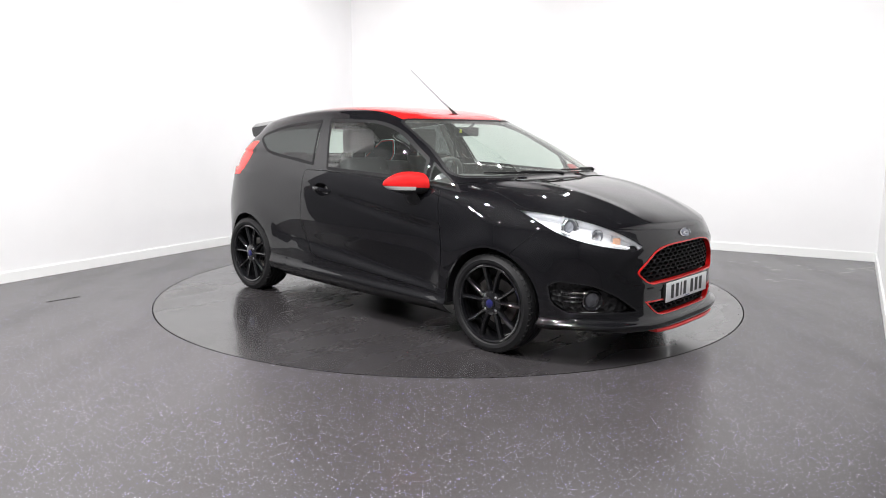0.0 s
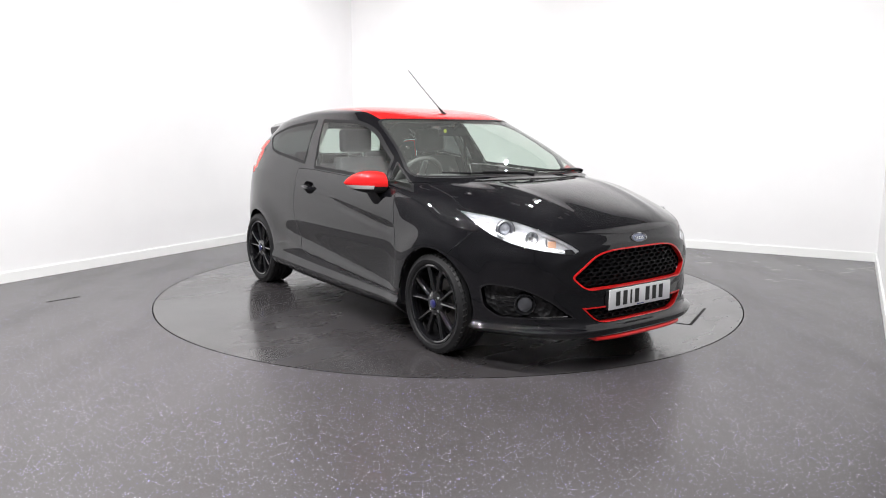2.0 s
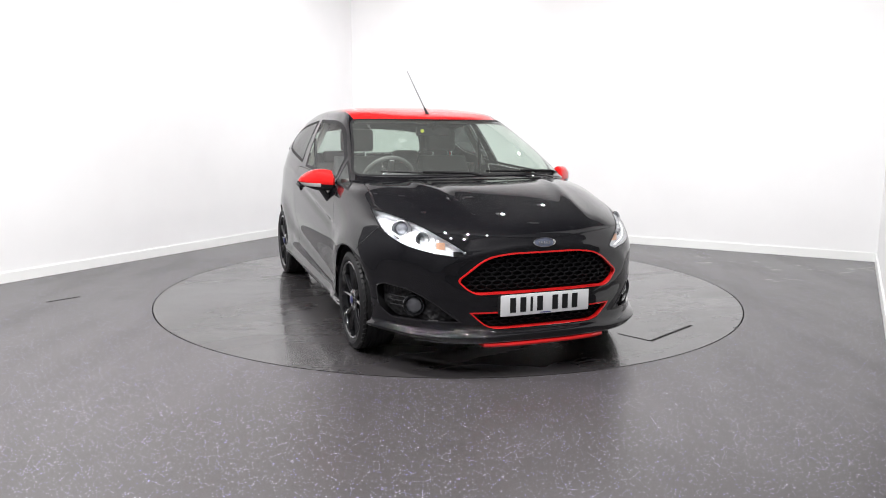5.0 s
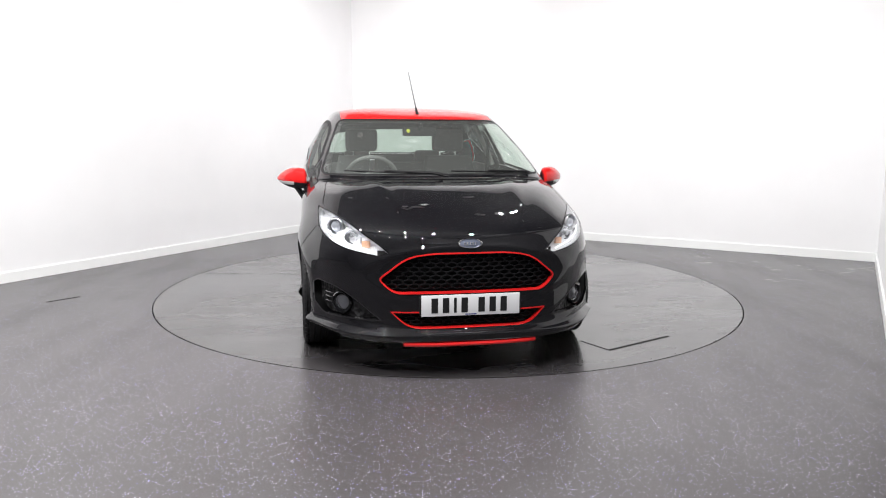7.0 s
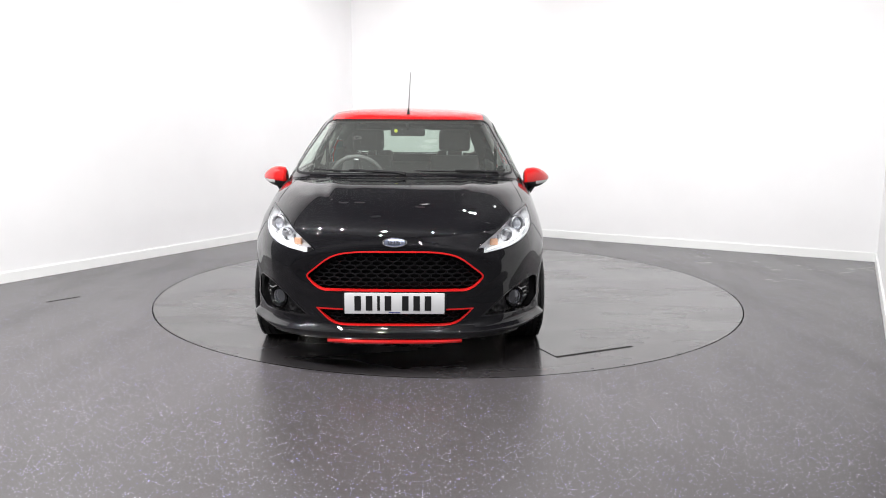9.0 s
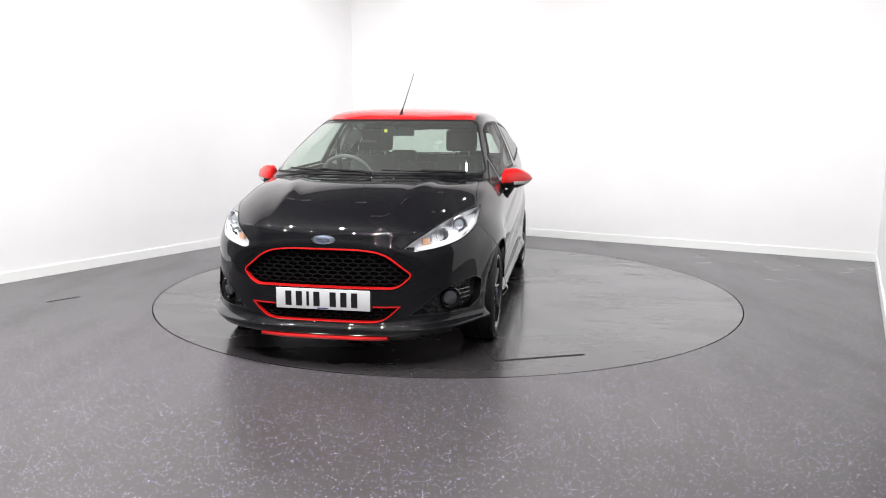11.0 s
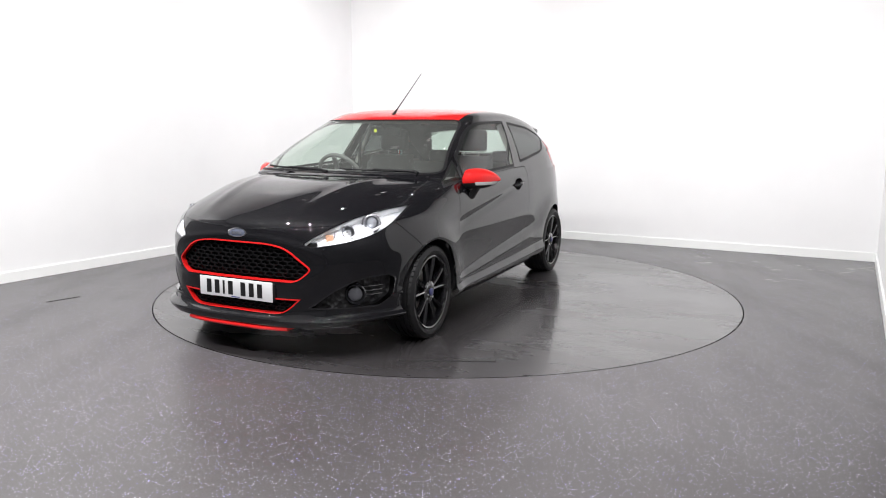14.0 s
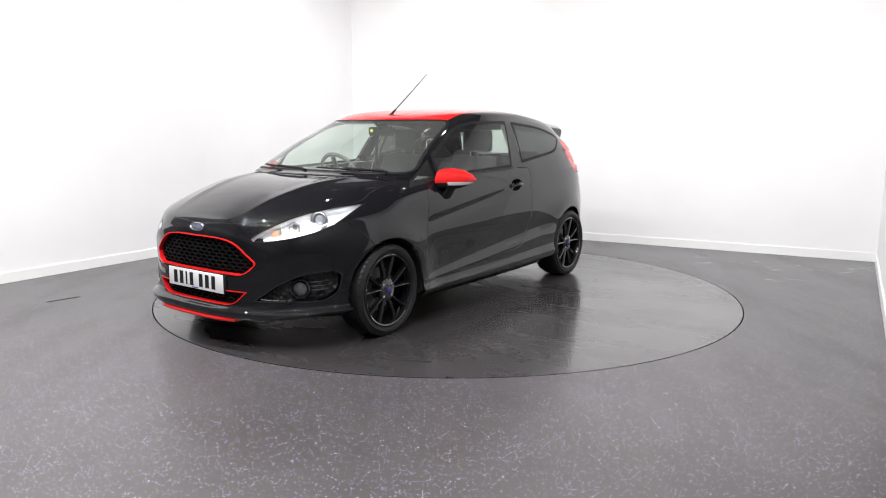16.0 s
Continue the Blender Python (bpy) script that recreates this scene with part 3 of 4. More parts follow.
def honeycomb(poly, wide, high, depth, back, place):
    """A mesh of six-sided cells within an outline; place(y, z) gives the front."""
    bm = bmesh.new()
    rows = int((max(p[1] for p in poly) - min(p[1] for p in poly)) / (high * 0.75)) + 2
    cols = int((max(p[0] for p in poly) - min(p[0] for p in poly)) / wide) + 3
    z0, y0 = min(p[1] for p in poly), min(p[0] for p in poly)
    shape = [(0.5, 0.25), (0.0, 0.5), (-0.5, 0.25), (-0.5, -0.25), (0.0, -0.5), (0.5, -0.25)]
    for r in range(rows):
        for c in range(cols):
            cy, cz = y0 + (c - 0.5 + 0.5 * (r % 2)) * wide, z0 + r * high * 0.75
            if not inside(poly, (cy, cz)):
                continue
            rings = []
            for k, d in ((1.0, 0.0), (0.86, 0.0), (0.80, depth)):
                ring = []
                for a, b in shape:
                    y, z = cy + a * wide * k, cz + b * high * k
                    ring.append(bm.verts.new((place(y, z) - back - d, y, z)))
                rings.append(ring)
            for p, q in zip(rings, rings[1:]):
                for i in range(6):
                    j = (i + 1) % 6
                    bm.faces.new((p[i], p[j], q[j], q[i]))
    bmesh.ops.recalc_face_normals(bm, faces=bm.faces[:])
    return bm


def sheet(ys, zs, back, place):
    """A curved sheet behind an opening in the nose."""
    bm = bmesh.new()
    grid = [[bm.verts.new((place(y, z) - back, y, z)) for y in ys] for z in zs]
    for a, b in zip(grid, grid[1:]):
        for i in range(len(ys) - 1):
            bm.faces.new((a[i], a[i + 1], b[i + 1], b[i]))
    return bm


def steps(a, b, n):
    return [a + (b - a) * i / n for i in range(n + 1)]


def build_wheel(parent, m, front):
    wheel = new("wheel")
    wheel.parent, wheel.matrix_basis = parent, m
    R, r = WHEEL_R, 0.226
    b = bmesh.new()
    prof = [(r - 0.006, -0.185), (r + 0.012, -0.198), (r + 0.045, -0.200), (R - 0.012, -0.188), (R - 0.001, -0.165)]
    for k in range(4):
        y = -0.150 + k * 0.034
        prof += [(R, y), (R, y + 0.024), (R - 0.007, y + 0.026), (R - 0.007, y + 0.032)]
    prof += [(R, -0.012), (R - 0.008, 0.001), (R - 0.028, 0.010), (r + 0.030, 0.013), (r + 0.012, 0.009), (r + 0.004, 0.0), (r - 0.006, -0.006)]
    lathe(b, prof, 72, "y")
    part("tyre", b, RUBBER, wheel, "low-profile black rubber tyre", sharp=28)
    b = bmesh.new()
    for k in range(54):
        a = 2 * math.pi * k / 54
        rot = Matrix.Rotation(a, 4, "Y")
        box(b, (-0.0022, -0.03, R - 0.008), (0.0022, 0.0015, R + 0.0006), 0, 1, rot @ Matrix.Rotation(0.35, 4, "Z"))
    tagged(part("tread_groove", b, GAP, wheel, smooth=False), kind="stuff")
    b = bmesh.new()
    lathe(b, [(r + 0.002, 0.004), (r - 0.004, 0.008), (r - 0.012, 0.004), (r - 0.018, -0.012), (r - 0.024, -0.06), (r - 0.026, -0.17), (r, -0.185)], 72, "y")
    rim = part("rim", b, GLOSS, wheel, "gloss black alloy rim")
    b = bmesh.new()
    for k in range(5):
        for s in (-1, 1):
            pts = []
            for t in steps(0, 1, 6):
                rad = 0.045 + t * (r - 0.014 - 0.045)
                ang = math.pi / 2 + (2 * math.pi * k / 5) + s * (0.20 + 0.02 * t + 0.06 * t)
                wid = 0.0125 + 0.004 * abs(t - 0.5)
                y = -0.012 + 0.012 * math.sin(t * math.pi * 0.5) - 0.004 * t
                pts.append((rad, ang, wid, y))
            rows = []
            for rad, ang, wid, y in pts:
                c = Vector((math.cos(ang) * rad, 0, math.sin(ang) * rad))
                side = Vector((-math.sin(ang), 0, math.cos(ang)))
                rows.append([b.verts.new(c + side * o * wid + Vector((0, y + d, 0))) for o, d in ((-1, -0.035), (-1, -0.015), (-0.35, -0.002), (0.0, 0.001), (0.35, -0.002), (1, -0.015), (1, -0.035))])
            for p, q in zip(rows, rows[1:]):
                for i in range(6):
                    b.faces.new((p[i], p[i + 1], q[i + 1], q[i]))
    bmesh.ops.recalc_face_normals(b, faces=b.faces[:])
    part("spokes", b, GLOSS, rim, "gloss black paired spokes")
    b = bmesh.new()
    lathe(b, [(0.075, -0.045), (0.070, -0.016), (0.058, -0.010), (0.036, -0.008), (0.033, -0.002), (0.001, -0.002)], 40, "y")
    part("hub", b, GLOSS, rim)
    b = bmesh.new()
    lathe(b, [(0.025, -0.003), (0.024, 0.002), (0.017, 0.005), (0.001, 0.006)], 32, "y")
    part("centre_cap", b, CAP_BLUE, rim, "blue centre cap")
    b0 = None
    for k in range(4):
        a = math.pi / 4 + k * math.pi / 2
        if b0 is None:
            b = bmesh.new()
            lathe(b, [(0.011, -0.02), (0.010, -0.001), (0.006, 0.002), (0.001, 0.002)], 6, "y")
            b0 = part("wheel_nut", b, SATIN, rim, "bright steel wheel nut")
            o = b0
        else:
            o = new("wheel_nut", b0.data)
            o.parent = rim
        o.matrix_basis = pose(math.cos(a) * 0.052, -0.010, math.sin(a) * 0.052)
    b = bmesh.new()
    lathe(b, [(0.07, -0.085), (0.135 if front else 0.12, -0.085), (0.135 if front else 0.12, -0.105), (0.07, -0.105)], 40, "y")
    part("brake_disc", b, STEEL, wheel, "worn steel brake disc")
    b = bmesh.new()
    lathe(b, [(0.001, -0.115), (r - 0.03, -0.115), (r - 0.03, -0.12)], 32, "y")
    part("backplate", b, PLASTIC, wheel)
    b = bmesh.new()
    box(b, (-0.045, -0.13, 0.10), (0.045, -0.068, 0.155), 0.01)
    c = part("caliper", b, STEEL, wheel)
    c.matrix_basis = pose(0, 0, 0, 0, 40, 0)
    return wheel


def build_mirror(parent, s):
    """The door mirror; s is 1 on the left and -1 on the right."""
    mirror = new("wing_mirror")
    mirror.parent = parent
    mirror.matrix_basis = pose(0.60, s * 0.892, 0.936)

    def shell(lo, hi, grow, rows=14, cols=28):
        b = bmesh.new()
        rings = []
        for i in range(rows + 1):
            t = lo + (hi - lo) * i / rows
            y = -0.078 + 0.196 * t
            k = (1 - abs(2 * (t - 0.30)) ** 2.2 * 0.42) * (1 if t < 0.9 else max(0.12, math.sqrt(max(0.0, 1 - ((t - 0.9) / 0.1) ** 2))))
            k *= 1 if t > 0.06 else 0.75 + 4 * t
            ring = []
            for c in range(cols):
                a = 2 * math.pi * c / cols
                cx, cz = math.cos(a), math.sin(a)
                x = 0.092 * max(cx, 0) ** 0.8 * k if cx > 0 else 0.066 * cx * k
                z = (0.080 if cz > 0 else 0.062) * cz * k + 0.004 * t
                ring.append(b.verts.new((x * grow + 0.075 - 0.15 * t, s * y, z * grow)))
            rings.append(ring)
        for p, q in zip(rings, rings[1:]):
            for c in range(cols):
                j = (c + 1) % cols
                b.faces.new((p[c], p[j], q[j], q[c]))
        b.faces.new(rings[0])
        b.faces.new(rings[-1])
        bmesh.ops.recalc_face_normals(b, faces=b.faces[:])
        return b

    b = shell(0, 1, 1.0)
    cut = bmesh.ops.bisect_plane(b, geom=b.verts[:] + b.edges[:] + b.faces[:], plane_co=(0, 0, -0.012), plane_no=(0.0, s * 0.06, -1), clear_outer=True)
    part("cover", b, RED, mirror, "glossy red mirror cover", sharp=50)
    b = shell(0, 1, 0.965)
    part("housing", b, PLASTIC, mirror, "black plastic mirror housing", sharp=50)
    b = shell(0.42, 0.985, 1.03)
    for co, no in (((0, 0, -0.008), (0, 0, 1)), ((0, 0, -0.030), (0, 0, -1)), ((-0.01, 0, 0), (-1, s * -0.86, 0))):
        bmesh.ops.bisect_plane(b, geom=b.verts[:] + b.edges[:] + b.faces[:], plane_co=co, plane_no=no, clear_outer=True)
    part("indicator", b, CLEAR, mirror, "clear indicator lens", sharp=50)
    b = bmesh.new()
    rings = []
    for t in steps(0, 1, 8):
        c = Vector((0.030 + 0.005 * t, s * (-0.005 - 0.065 * t), -0.035 - 0.100 * t))
        rings.append([b.verts.new(c + Vector((math.cos(a) * (0.052 + 0.006 * t), math.sin(a) * 0.022, 0))) for a in steps(0, 2 * math.pi * 15 / 16, 15)])
    for p, q in zip(rings, rings[1:]):
        for c in range(16):
            b.faces.new((p[c], p[(c + 1) % 16], q[(c + 1) % 16], q[c]))
    b.faces.new(rings[0])
    b.faces.new(rings[-1])
    bmesh.ops.recalc_face_normals(b, faces=b.faces[:])
    part("stalk", b, PLASTIC, mirror)
    b = bmesh.new()
    box(b, (-0.004, -0.062, -0.034), (0.002, 0.062, 0.040), 0.002)
    o = part("mirror_glass", b, CHROME, mirror)
    o.matrix_basis = pose(-0.052, s * 0.01, 0.0, 0, 0, s * 38)


def build_seat(parent, x, y):
    seat = new("front_seat")
    seat.parent, seat.matrix_basis = parent, pose(x, y, 0.0)
    b = bmesh.new()
    box(b, (-0.26, -0.25, 0.34), (0.27, 0.25, 0.52), 0.05, 3)
    part("cushion", b, TRIM_CLOTH, seat)
    b = bmesh.new()
    rows = []
    for t in steps(0, 1, 10):
        w = 0.25 - 0.06 * max(0, t - 0.45) / 0.55
        x0, z = -0.20 - 0.20 * t, 0.46 + 0.60 * t
        row = []
        for a in steps(0, 2 * math.pi * 23 / 24, 23):
            c, sn = math.cos(a), math.sin(a)
            px = x0 + (0.070 if c > 0 else 0.055) * math.copysign(abs(c) ** 0.5, c) + (0.030 * (abs(sn) ** 3) if c > 0 else 0)
            row.append(b.verts.new((px, w * math.copysign(abs(sn) ** 0.5, sn), z)))
        rows.append(row)
    for p, q in zip(rows, rows[1:]):
        for c in range(24):
            b.faces.new((p[c], p[(c + 1) % 24], q[(c + 1) % 24], q[c]))
    b.faces.new(rows[-1])
    b.faces.new(rows[0])
    bmesh.ops.recalc_face_normals(b, faces=b.faces[:])
    part("backrest", b, TRIM_CLOTH, seat, sharp=60)
    b = bmesh.new()
    box(b, (-0.475, -0.13, 1.095), (-0.385, 0.13, 1.275), 0.04, 4)
    part("headrest", b, TRIM_CLOTH, seat)
    for s in (-1, 1):
        b = bmesh.new()
        tube(b, [(-0.425, s * 0.065, 1.03), (-0.43, s * 0.065, 1.11)], 0.007, 8)
        part("headrest_post", b, CHROME, seat, "bright steel headrest post")
    return seat


def build_interior(car):
    b = bmesh.new()
    box(b, (-1.70, -0.62, 0.19), (1.55, 0.62, 0.30), 0.02)
    part("underbody", b, PLASTIC, car)
    b = bmesh.new()
    box(b, (-0.88, -0.80, 0.20), (0.88, 0.80, 0.31), 0.02)
    part("floor_pan", b, INSIDE, car)
    b = bmesh.new()
    rows = []
    for y in steps(-0.74, 0.74, 24):
        hood = 0.030 * math.exp(-((y + 0.36) / 0.17) ** 2) + 0.012 * math.exp(-(y / 0.2) ** 2)
        k = 1 - 0.10 * (abs(y) / 0.74) ** 4
        prof = [(1.02 * k, 0.925), (0.85, 0.945), (0.70, 0.955 + hood), (0.60, 0.950 + hood), (0.565, 0.915 + hood * 0.5), (0.575, 0.84), (0.62, 0.72), (0.72, 0.55), (1.0, 0.45)]
        rows.append([b.verts.new((x, y, z)) for x, z in prof])
    for p, q in zip(rows, rows[1:]):
        for i in range(len(p) - 1):
            b.faces.new((p[i], p[i + 1], q[i + 1], q[i]))
    bmesh.ops.recalc_face_normals(b, faces=b.faces[:])
    part("dashboard", b, INSIDE, car, "soft black moulded dashboard", sharp=50)
    wheel = new("steering_wheel")
    wheel.parent, wheel.matrix_basis = car, pose(0.40, -0.36, 0.915, 0, -62, 0)
    b = bmesh.new()
    tube(b, [(math.cos(a) * 0.185, math.sin(a) * 0.185, 0) for a in steps(0, 2 * math.pi * 39 / 40, 39)], 0.0155, 10, closed=True)
    part("wheel_rim", b, INSIDE, wheel, "black leather steering wheel rim")
    b = bmesh.new()
    lathe(b, [(0.001, 0.02), (0.06, 0.016), (0.075, 0.0), (0.07, -0.04), (0.001, -0.05)], 24, "z")
    for a in (0, math.pi, -math.pi / 2):
        box(b, (0.05, -0.018, -0.022), (0.178, 0.018, 0.0), 0.004, 1, Matrix.Rotation(a + math.pi / 2 * 0, 4, "Z") @ Matrix.Identity(4))
    part("wheel_centre", b, SATIN, wheel, "grey steering wheel spokes and centre")
    for y in (0.36, -0.36):
        build_seat(car, -0.02 if y < 0 else -0.04, y)
    b = bmesh.new()
    box(b, (-1.12, -0.60, 0.40), (-0.72, 0.60, 0.55), 0.05, 3)
    box(b, (-1.27, -0.60, 0.50), (-1.10, 0.60, 0.98), 0.05, 3, Matrix.Translation((-1.18, 0, 0.5)) @ Matrix.Rotation(-0.25, 4, "Y") @ Matrix.Translation((1.18, 0, -0.5)))
    part("rear_bench", b, TRIM_CLOTH, car)
    for y in (-0.33, 0.33):
        b = bmesh.new()
        box(b, (-1.36, y - 0.12, 0.97), (-1.27, y + 0.12, 1.08), 0.035, 3)
        part("rear_headrest", b, TRIM_CLOTH, car)
    b = bmesh.new()
    box(b, (-1.70, -0.62, 0.92), (-1.36, 0.62, 0.94), 0.006)
    part("parcel_shelf", b, INSIDE, car)
    for s in (1, -1):
        b = bmesh.new()
        box(b, (-1.55, s * 0.70 - 0.015, 0.36), (-0.56, s * 0.70 + 0.015, 0.99), 0.012)
        part("rear_side_trim", b, INSIDE, car)
    b = bmesh.new()
    box(b, (0.305, -0.125, 1.225), (0.335, 0.125, 1.290), 0.014, 3)
    tube(b, [(0.325, 0, 1.27), (0.39, 0, 1.315)], 0.010, 8)
    part("interior_mirror", b, PLASTIC, car, "black interior mirror")
    b = bmesh.new()
    lathe(b, [(0.001, 0.0), (0.013, 0.0), (0.013, -0.003), (0.001, -0.003)], 20, "x")
    st = part("mirror_sticker", b, YELLOW, car, "round yellow sticker")
    st.matrix_basis = pose(0.342, -0.085, 1.262)
    for s in (1, -1):
        b = bmesh.new()
        box(b, (-0.40, s * 0.755 - 0.012, 0.36), (0.80, s * 0.755 + 0.012, 0.90), 0.01)
        part("door_card", b, INSIDE, car)
        b = bmesh.new()
        tube(b, [(-0.44, s * 0.745, 0.98), (-0.46, s * 0.69, 1.12), (-0.48, s * 0.595, 1.31)], 0.022, 10)
        part("pillar_trim", b, LINING, car, "light grey pillar lining")
        b = bmesh.new()
        tube(b, [(-0.43, s * 0.70, 1.20), (-0.40, s * 0.70, 0.90), (-0.30, s * 0.70, 0.55)], 0.012, 8)
        part("seat_belt", b, PLASTIC, car)


def build_headlamp(car, bm, faces, s):
    lamp = new("headlight")
    lamp.parent = car
    skin("lens", patch(bm, faces, 0.001), LAMP_GLASS, lamp, "clear headlight lens").visible_shadow = False
    part("reflector", patch(bm, faces, -0.05), REFLECTOR, lamp, "bright silver headlight reflector", sharp=0)
    b = patch(bm, faces, -0.004)
    edges = [e for e in b.edges if e.is_boundary]
    made = bmesh.ops.extrude_edge_only(b, edges=edges)["geom"]
    keep = b.verts.layers.float_vector["smooth"]
    for v in made:
        if isinstance(v, bmesh.types.BMVert):
            v.co -= Vector(v[keep]) * 0.047
    bmesh.ops.delete(b, geom=[f for f in b.faces if all(v not in made for v in f.verts)], context="FACES_ONLY")
    part("lamp_wall", b, REFLECTOR, lamp, smooth=False)

    def spot(a, z, deep):
        f = min(faces, key=lambda f: (lambda q: ((q.x - abs(q.y)) * 0.7071 - a) ** 2 + (q.z - z) ** 2)(f.calc_center_median()))
        turn = f.normal.to_track_quat("X", "Z").to_matrix().to_4x4()
        ahead = Matrix.Rotation(s * 0.45, 4, "Z")
        return Matrix.Translation(f.calc_center_median() - f.normal * deep) @ ahead, turn

    def ringed(name, at, profile, mat, label=""):
        b = bmesh.new()
        lathe(b, profile, 32, "x")
        o = part(name, b, mat, lamp, label)
        o.matrix_basis = spot(*at)[0]
    ringed("projector_ring", (0.700, 0.757, 0.022), [(0.030, -0.03), (0.044, -0.015), (0.046, 0.0), (0.042, 0.005), (0.036, -0.002), (0.034, -0.02)], SATIN, "chrome projector ring")
    ringed("projector_shroud", (0.700, 0.757, 0.030), [(0.046, 0.0), (0.054, 0.004), (0.056, 0.0), (0.052, -0.02)], CHROME)
    ringed("projector_lens", (0.700, 0.757, 0.022), [(0.034, -0.018), (0.031, -0.006), (0.020, 0.004), (0.009, 0.008), (0.001, 0.009)], PROJECTOR, "grey glass projector lens")
    ringed("main_beam", (0.840, 0.722, 0.034), [(0.010, -0.025), (0.026, -0.012), (0.034, 0.004), (0.036, 0.004), (0.032, -0.02)], CHROME)
    ringed("bulb_shade", (0.840, 0.722, 0.034), [(0.010, -0.015), (0.010, 0.004), (0.001, 0.007)], SATIN)
    b = bmesh.new()
    box(b, (-0.008, -0.022, -0.018), (0.008, 0.022, 0.018), 0.005)
    o = part("indicator", b, AMBER, lamp, "amber indicator bulb")
    o.matrix_basis = spot(0.955, 0.690, 0.034)[0]
    b = bmesh.new()
    box(b, (-0.008, -0.003, -0.020), (0.008, 0.003, 0.020), 0.002)
    o = part("divider", b, SATIN, lamp)
    o.matrix_basis = spot(0.915, 0.702, 0.030)[0]
    # satin rim a little inside the lens
    for rim in rolled_edges(patch(bm, faces, -0.012), 0.0042, 0.0):
        part("lens_rim", rim, SATIN, lamp, "satin grey lens rim", sharp=0)
    # light strip along the lower edge
    b = bmesh.new()
    pts = []
    for t in steps(0, 1, 14):
        a, z = 0.56 + 0.46 * t, 0.757 - 0.175 * t + 0.062 * t * t
        near = min(faces, key=lambda f: (lambda q: ((q.x - abs(q.y)) * 0.7071 - a) ** 2 + (q.z - z) ** 2)(f.calc_center_median())).calc_center_median()
        pts.append(near + Vector((-0.014, -0.014 * s, 0.004)))
    for _ in range(4):
        pts = [pts[0]] + [(a + c + c + d) / 4 for a, c, d in zip(pts, pts[1:], pts[2:])] + [pts[-1]]
    tube(b, pts, 0.0045, 8)
    part("light_strip", b, STRIP, lamp, "white daytime light strip")
    return lamp


REFLECTOR = material("reflector_silver", (0.86, 0.87, 0.89), 0.24, 0.3)
_n, _l, _b = nodes_of(REFLECTOR)
_w = _n.new("ShaderNodeTexWave")
_w.inputs["Scale"].default_value, _w.inputs["Distortion"].default_value = 26, 1.5
_l.new(_n.new("ShaderNodeTexCoord").outputs["Object"], _w.inputs["Vector"])
bump(REFLECTOR, _w.outputs["Fac"], 0.25, 0.003)
LENS = material("fog_lens_glass", (0.15, 0.155, 0.17), 0.06, 0.6, 1.0)
PROJECTOR = material("projector_glass", (0.55, 0.57, 0.62), 0.06, 0.6, 1.0)
CLEAR = material("clear_lens", (0.72, 0.72, 0.70), 0.12, 0.2, 0.6)
STRIP = material("lit_strip", (0.9, 0.9, 0.9), 0.3, 0, 0, 0.5, (1, 1, 1), 0.5)


def islands(faces):
    """The faces in connected groups."""
    left, out = set(faces), []
    while left:
        todo, group = [left.pop()], []
        while todo:
            f = todo.pop()
            group.append(f)
            for v in f.verts:
                for g in v.link_faces:
                    if g in left:
                        left.discard(g)
                        todo.append(g)
        out.append(group)
    return out


def edge_chains(bm):
    """The open edges of a patch as runs of points with their normals."""
    lay = bm.verts.layers.float_vector["smooth"]
    left = {e for e in bm.edges if e.is_boundary}
    while left:
        e = left.pop()
        run = [e.verts[0], e.verts[1]]
        for end in (1, 0):
            while True:
                tip = run[-1] if end else run[0]
                following = next((k for k in tip.link_edges if k in left), None)
                if following is None:
                    break
                left.discard(following)
                run.insert(len(run) if end else 0, following.other_vert(tip))
        yield [(v.co.copy(), Vector(v[lay])) for v in run]


def rolled_edges(bm, radius, sunk):
    """Rounded panel edges along a shut line, one mesh for each run."""
    for run in edge_chains(bm):
        closed = (run[0][0] - run[-1][0]).length < 1e-5
        pts = []
        for co, n in run[:-1] if closed else run:
            if not pts or (co - n * sunk - pts[-1]).length > 0.006:
                pts.append(co - n * sunk)
        if len(pts) > 8:
            out = bmesh.new()
            tube(out, pts, radius, 6, closed=closed)
            yield out


def roof_z(x, y):
    return min(ROOF, key=lambda p: (p.x - x) ** 2 + (p.y - abs(y)) ** 2).z


